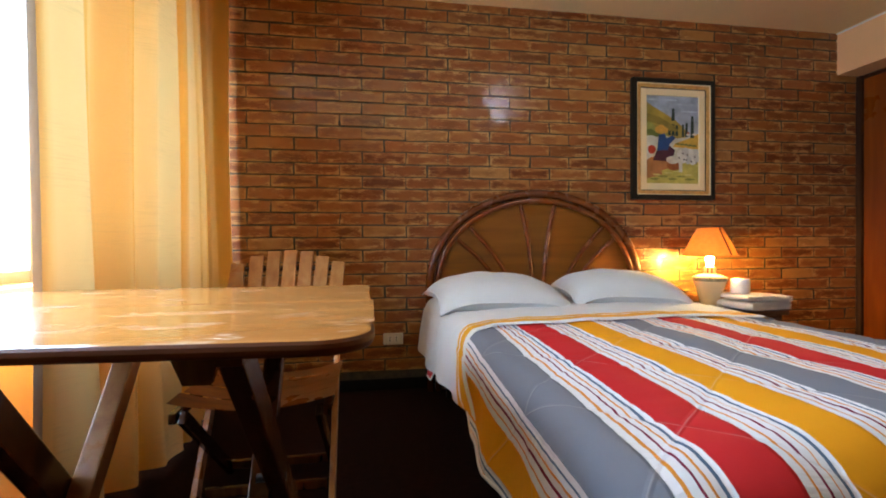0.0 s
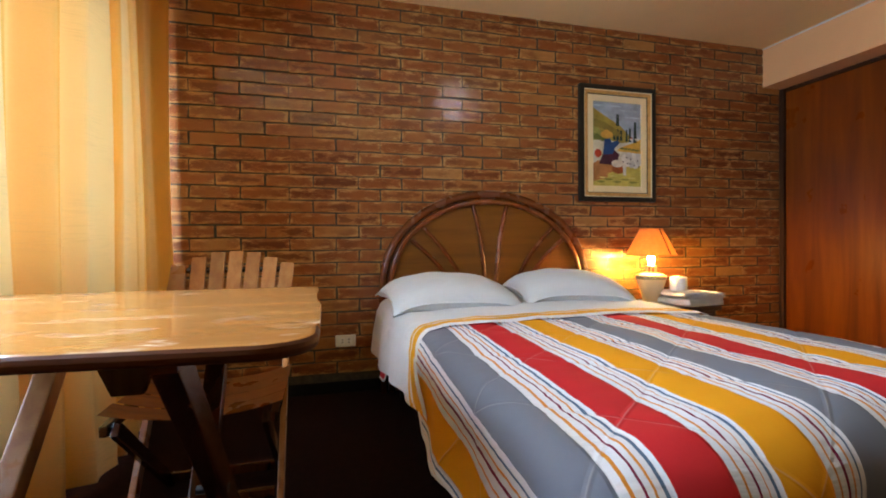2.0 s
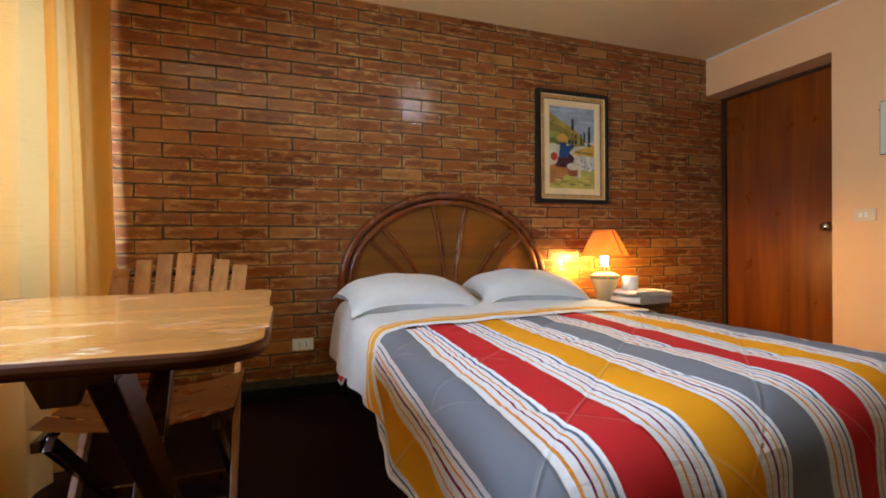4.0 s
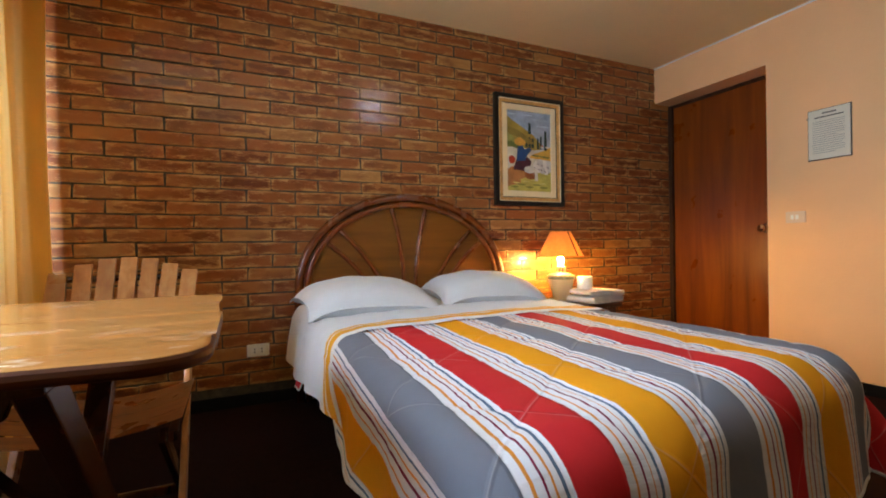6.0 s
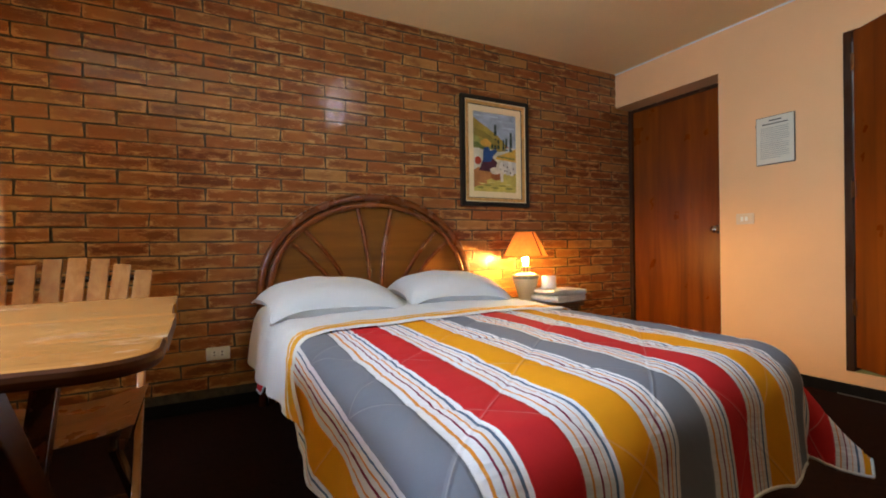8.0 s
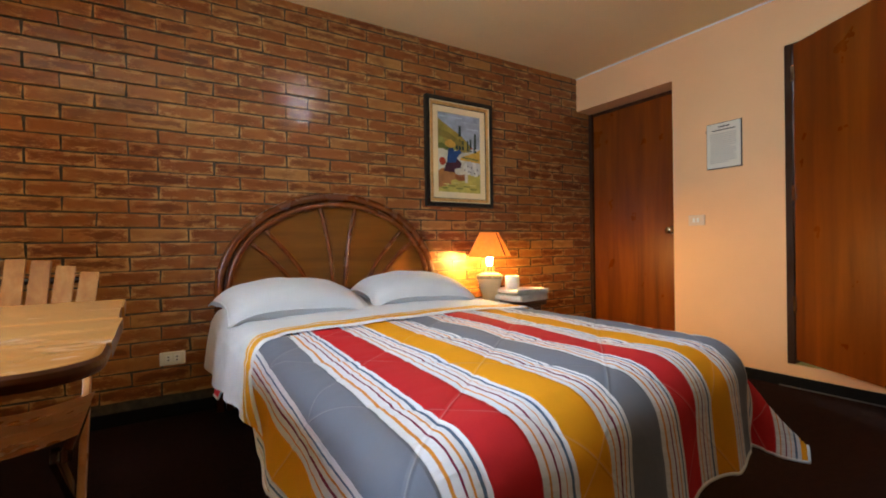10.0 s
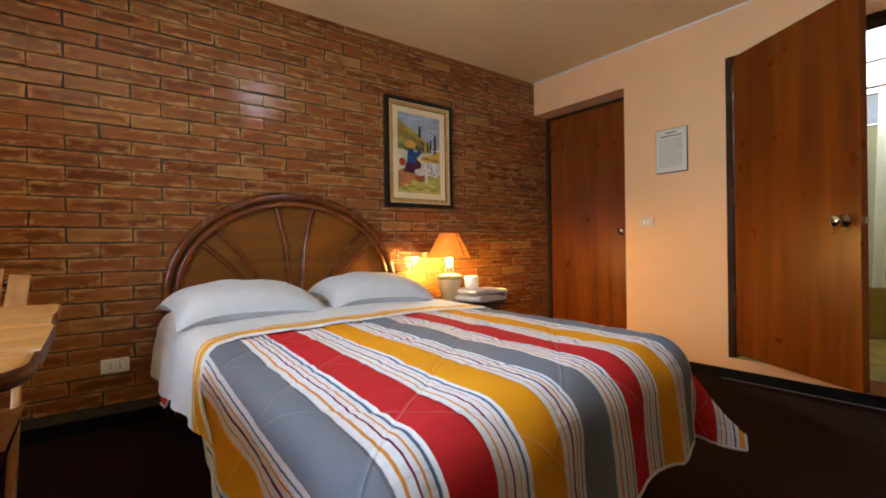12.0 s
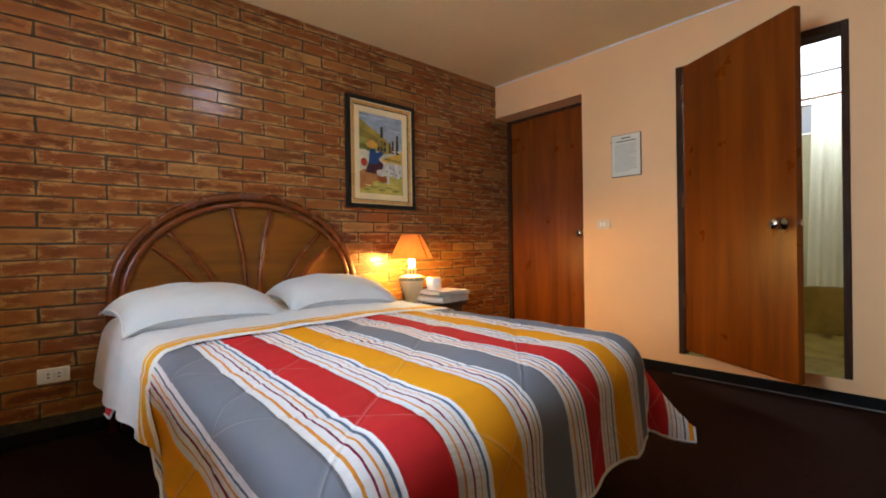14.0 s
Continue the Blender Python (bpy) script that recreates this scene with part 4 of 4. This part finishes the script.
part("printed_line", boxed(NX - 0.0128, NX - 0.0121, 2.090, 2.235, 1.601, 1.608), INK, note)
GREYINK = plain("pale_printed_ink", "8F887A", 0.7)
for i in range(16):
    z = 1.578 - 0.0125 * i
    part("printed_line", boxed(NX - 0.0128, NX - 0.0121, 2.085 + 0.05 * r.random() * (i % 4 == 3), 2.245, z, z + 0.003), GREYINK, note)
part("hook", boxed(NX - 0.006, NX, 2.2695, 2.279, 1.604, 1.612, 0.001), BLACK, note)

sw = holder("light_switch", pose(0, 0, 0), "ivory plastic wall switch plate", "switch")
part("plate", boxed(NX - 0.009, NX, 2.292, 2.402, 0.982, 1.054, 0.003), SWITCH, sw)
part("rocker", boxed(NX - 0.012, NX - 0.0085, 2.328, 2.345, 1.004, 1.032, 0.002), PLASTIC, sw)
part("rocker", boxed(NX - 0.012, NX - 0.0085, 2.355, 2.372, 1.004, 1.032, 0.002), PLASTIC, sw)

out = holder("wall_outlet", pose(0, 0, 0), "ivory double socket outlet on the brick wall", "outlet")
part("plate", boxed(-0.266, -0.150, YW - 0.014, YW, 0.268, 0.337, 0.006), PLASTIC, out)
for x in (-0.227, -0.189):
    part("socket", boxed(x - 0.016, x + 0.016, YW - 0.0165, YW - 0.0135, 0.284, 0.321, 0.002), WHITE, out)
    for z in (0.295, 0.311):
        part("hole", boxed(x - 0.004, x + 0.004, YW - 0.0172, YW - 0.016, z - 0.003, z + 0.003), BLACK, out)

# ---- nightstand and what stands on it ----
ns = holder("nightstand", pose(0, 0, 0), "dark wooden nightstand beside the bed", "nightstand")
NZ = 0.474
part("top", boxed(1.46, 2.055, 2.955, 3.385, NZ - 0.03, NZ, 0.006), DARKWOOD, ns)
part("body", boxed(1.49, 2.03, 2.985, 3.375, 0.08, NZ - 0.0305, 0.004), DARKWOOD, ns)
dr = part("drawer", boxed(1.51, 2.01, 2.970, 2.9845, 0.30, NZ - 0.05, 0.004), DARKWOOD, ns)
kb = part("knob", lathe([(0, 0), (0.012, 0), (0.008, 0.01), (0.014, 0.02), (0, 0.026)], 14, False), CHROME, dr, "small metal knob", True)
kb.matrix_local = Matrix.Translation((1.760, 2.970, 0.38)) @ Euler((radians(90), 0, 0)).to_matrix().to_4x4()
for x in (1.51, 1.98):
    for y in (3.005, 3.355):
        part("leg", boxed(x - 0.02, x + 0.02, y - 0.02, y + 0.02, 0, 0.082, 0.003), DARKWOOD, ns)

bl = holder("bedside_lamp", pose(1.715, 3.17, NZ + 0.016), "lit ceramic table lamp with orange cloth shade", "lamp")
part("vase", lathe([(0.0, -0.016), (0.052, -0.016), (0.050, 0.0), (0.055, 0.025), (0.078, 0.10), (0.088, 0.135), (0.092, 0.15), (0.090, 0.163), (0.070, 0.178), (0.045, 0.186), (0.0, 0.188)], 36, False), CERAMIC, bl, "cream ceramic vase", True)
part("band", lathe([(0.0905, 0.143), (0.0935, 0.147), (0.0935, 0.166), (0.088, 0.170)], 36, False), plain("ornament_band", "8A8468", 0.4, 0, 0.6, 90), bl, "grey ornament band", True)
for k in range(8):
    a = k * math.pi / 4
    part("spindle", tube([(0.03 * math.cos(a), 0.03 * math.sin(a), 0.186), (0.03 * math.cos(a), 0.03 * math.sin(a), 0.222)], 0.0035, 6), CERAMIC, bl)
part("collar", lathe([(0, 0.222), (0.029, 0.222), (0.031, 0.226), (0.020, 0.232), (0.0, 0.233)], 28, False), CERAMIC, bl, "ceramic collar", True)
part("bulb", lathe([(0, 0.238), (0.016, 0.240), (0.018, 0.262), (0.021, 0.276), (0.018, 0.288), (0, 0.291)], 20, False), BULB, bl, "lit bulb", True)
def shade_bm():
    bm = lathe([(0.150, 0.300), (0.109, 0.385), (0.068, 0.465)], 40, False)
    return bm
part("shade", shade_bm(), SHADE, bl, "orange cloth shade", True)
# disc added in the shade's top so no bright spot hits the ceiling
part("shade_fitter", lathe([(0.0, 0.4635), (0.066, 0.4635), (0.066, 0.465), (0.0, 0.465)], 24, False), SHADE, bl, "added disc that keeps the bulb's light off the ceiling", True)
for k in range(3):
    a = 0.4 + k * 2 * math.pi / 3
    part("shade_arm", tube([(0.010 * math.cos(a), 0.010 * math.sin(a), 0.447), (0.067 * math.cos(a), 0.067 * math.sin(a), 0.463)], 0.002, 6), DULL, bl, "thin wire arm")
part("shade_rod", tube([(0, 0.012, 0.232), (0, 0.026, 0.30), (0, 0.012, 0.447)], 0.0022, 6), DULL, bl, "thin wire rod")
for r0, z in ((0.150, 0.300), (0.068, 0.465)):
    part("shade_ring", tube([(r0 * math.cos(2 * math.pi * k / 40), r0 * math.sin(2 * math.pi * k / 40), z) for k in range(41)], 0.003, 6), SHADE, bl)
part("shade_seam", beam((0.02, -0.150, 0.302), (0.005, -0.069, 0.464), 0.006, 0.003), plain("seam_tape", "6A3A1C", 0.7), bl, "dark seam tape")
cord = holder("lamp_cord", pose(0, 0, 0), "white lamp cord lying in a loop on the nightstand", "cord")
part("cord", tube([(1.66 + 0.035 * math.cos(a), 3.07 + 0.05 * math.sin(a) - 0.02, NZ + 0.004 + 0.02 * max(0, math.sin(a * 0.5))) for a in [k * 0.25 for k in range(20)]], 0.0035, 6), WHITE, cord, smooth=True)

# folded newspapers and a paper roll
def papers(thick, leaves, m, label, spread=0.006):
    """A newspaper folded in half: leaves bent round one long edge, fanning apart at the open one."""
    ob = holder("newspaper", m, label, "newspaper", "folded newspapers on the nightstand")
    h = thick / (2 * leaves)
    for i in range(leaves):
        r = random.Random(i + leaves * 7)
        reach = 0.165 - spread * 1.4 * r.random()
        rad = h * (leaves - i) - h * 0.5
        path = [(reach + 0.004 * r.random(), -rad - 0.25 * rad)] + [(0.10 - 0.08 * k, -rad) for k in range(3)]
        path += [(-0.150 + 1.0 * rad * math.cos(radians(270 - 20 * k)), rad * math.sin(radians(270 - 20 * k))) for k in range(10)]
        path += [(-0.06 + 0.08 * k, rad + 0.004 * math.sin(2.2 * k + i)) for k in range(3)] + [(reach, rad + 0.3 * rad * r.random() - 0.004)]
        bm = bmesh.new()
        rows = [[bm.verts.new((x, y + 0.002 * r.uniform(-1, 1), z + thick * 0.62 + 0.003 * math.sin(y * 17 + x * 9))) for y in (-0.115, -0.04, 0.04, 0.115)] for x, z in path]
        for p, q in zip(rows, rows[1:]):
            for e in range(3):
                bm.faces.new((p[e], p[e + 1], q[e + 1], q[e]))
        bmesh.ops.recalc_face_normals(bm, faces=bm.faces[:])
        bmesh.ops.solidify(bm, geom=bm.faces[:], thickness=min(0.0022, h * 0.6))
        part("folded_sheet", bm, PAPER, ob)
    return ob
papers(0.046, 5, pose(1.905, 3.055, NZ + 0.0005, 0, 0, 12), "thick folded newspaper with soft grey edges")
papers(0.024, 3, pose(1.900, 3.052, NZ + 0.058, 0, 1, 4), "cream folded newspaper lying on top of the stack")
for k, (dx, dy, w, d) in enumerate(((-0.02, 0.05, 0.10, 0.05), (0.08, -0.04, 0.09, 0.07))):
    part("printed_block", boxed(1.900 + dx, 1.900 + dx + w, 3.052 + dy, 3.052 + dy + d, NZ + 0.0905, NZ + 0.0915), plain("grey_newsprint_block", "A8A090", 0.85, 0, 0.5, 120), [o for o in bpy.data.objects if o.name == "newspaper.001"][0], "grey printed block")
roll = holder("paper_roll", pose(1.835, 3.07, NZ + 0.0905), "white paper roll standing on the newspapers", "paper roll")
part("roll", lathe([(0.0, 0), (0.048, 0.0), (0.050, 0.004), (0.050, 0.082), (0.046, 0.086), (0.018, 0.086), (0.018, 0.06), (0.0, 0.06)], 32, False), plain("tissue_paper", "EDE9E0", 0.9, 0, 0.04, 40), roll, smooth=True)

# ---- ceiling lamp, seen only as a glint in the brick varnish ----
cl = holder("ceiling_lamp", pose(0.90, 1.86, ZC), "small round lit ceiling lamp", "ceiling lamp")
part("base", lathe([(0, -0.001), (0.098, -0.001), (0.098, -0.050), (0.090, -0.054), (0.086, -0.050), (0.086, -0.030), (0, -0.030)], 28, False), WHITE, cl, "white round rim", True)
part("bulb", lathe([(0, -0.046), (0.05, -0.045), (0.085, -0.040)], 28, False), BULB_COOL, cl, "lit round diffuser", True)

# ---- bricks, one by one over the stretch beside and over the bed, the rest joined ----
PITCH, ROW, JX, JZ = 0.2575, 0.0721, -0.771, 1.302
brick_meshes = []
for i in range(12):
    r = random.Random(i)
    bm = bmesh.new()
    L, H = PITCH - 0.0085, 0.0640
    lay = bm.loops.layers.uv.new("face")
    xs, zs = (0.0, 0.004, L / 2 + r.uniform(-0.05, 0.05), L - 0.004, L), (-H / 2, -H / 2 + 0.0045, H / 2 - 0.0045, H / 2)
    vs = []
    for a, x in enumerate(xs):
        col = []
        for d, z in enumerate(zs):
            rim = a in (0, 4) or d in (0, 3)
            jit = 0.0030 if rim else 0.0014
            col.append(bm.verts.new((0.0043 + x + r.uniform(-jit, jit), (-0.0066 if d in (0, 3) else -0.0075) + r.uniform(-0.0005, 0.0005), z + r.uniform(-jit, jit) * 0.8)))
        vs.append(col)
    for a in range(4):
        for d in range(3):
            f = bm.faces.new((vs[a][d], vs[a + 1][d], vs[a + 1][d + 1], vs[a][d + 1]))
            for lp in f.loops:
                lp[lay].uv = ((lp.vert.co.x - 0.0043) / L, lp.vert.co.z / H + 0.5)
    loop = [vs[a][0] for a in range(5)] + [vs[4][1], vs[4][2]] + [vs[a][3] for a in (4, 3, 2, 1, 0)] + [vs[0][2], vs[0][1]]
    back = [bm.verts.new((v.co.x, 0.012, v.co.z)) for v in loop]
    for k in range(len(loop)):
        n = (k + 1) % len(loop)
        bm.faces.new((loop[n], loop[k], back[k], back[n])).material_index = 1
    me = bpy.data.meshes.new("brick")
    bm.to_mesh(me)
    bm.free()
    me.materials.append(BRICK)
    me.materials.append(MORTAR)
    brick_meshes.append(me)
rest = bmesh.new()
rest_map = rest.loops.layers.uv.new("face")
r = random.Random(11)
count = 0
for k in range(-17, 15):
    z = JZ + k * ROW
    if z - 0.03 < 0.05 or z - 0.02 > ZC:
        continue
    x = JX + (PITCH / 2 if k % 2 else 0.0) - 3 * PITCH
    while x < XR + 0.165:
        jig = pose(x + r.uniform(-0.002, 0.002), YW + r.uniform(-0.0012, 0.0012), z + r.uniform(-0.0009, 0.0009), r.uniform(-1.1, 1.1), r.uniform(-0.3, 0.3), r.uniform(-0.45, 0.45))
        me = brick_meshes[r.randrange(12)]
        clear = x + PITCH < XR + 0.17
        if -0.8 < x < 1.75 and z > 0.32 and clear and count < 300:
            ob = new("brick", me)
            ob.matrix_world = jig
            ob.parent = wall_north
            count += 1
        else:
            tmp = bmesh.new()
            tmp.from_mesh(me)
            if not clear:
                for v in tmp.verts:
                    v.co.x = min(v.co.x, XR + 0.17 - x)
            tmp.transform(jig)
            new_vs = [rest.verts.new(v.co) for v in tmp.verts]
            own = tmp.loops.layers.uv["face"]
            for f in tmp.faces:
                g = rest.faces.new([new_vs[v.index] for v in f.verts])
                g.material_index = f.material_index
                for lp, lq in zip(f.loops, g.loops):
                    lq[rest_map].uv = lp[own].uv
            tmp.free()
        x += PITCH
work = tagged(link("brickwork", rest, BRICK, wall_north), "varnished red-brown bricks", kind="stuff")
work.data.materials.append(MORTAR)
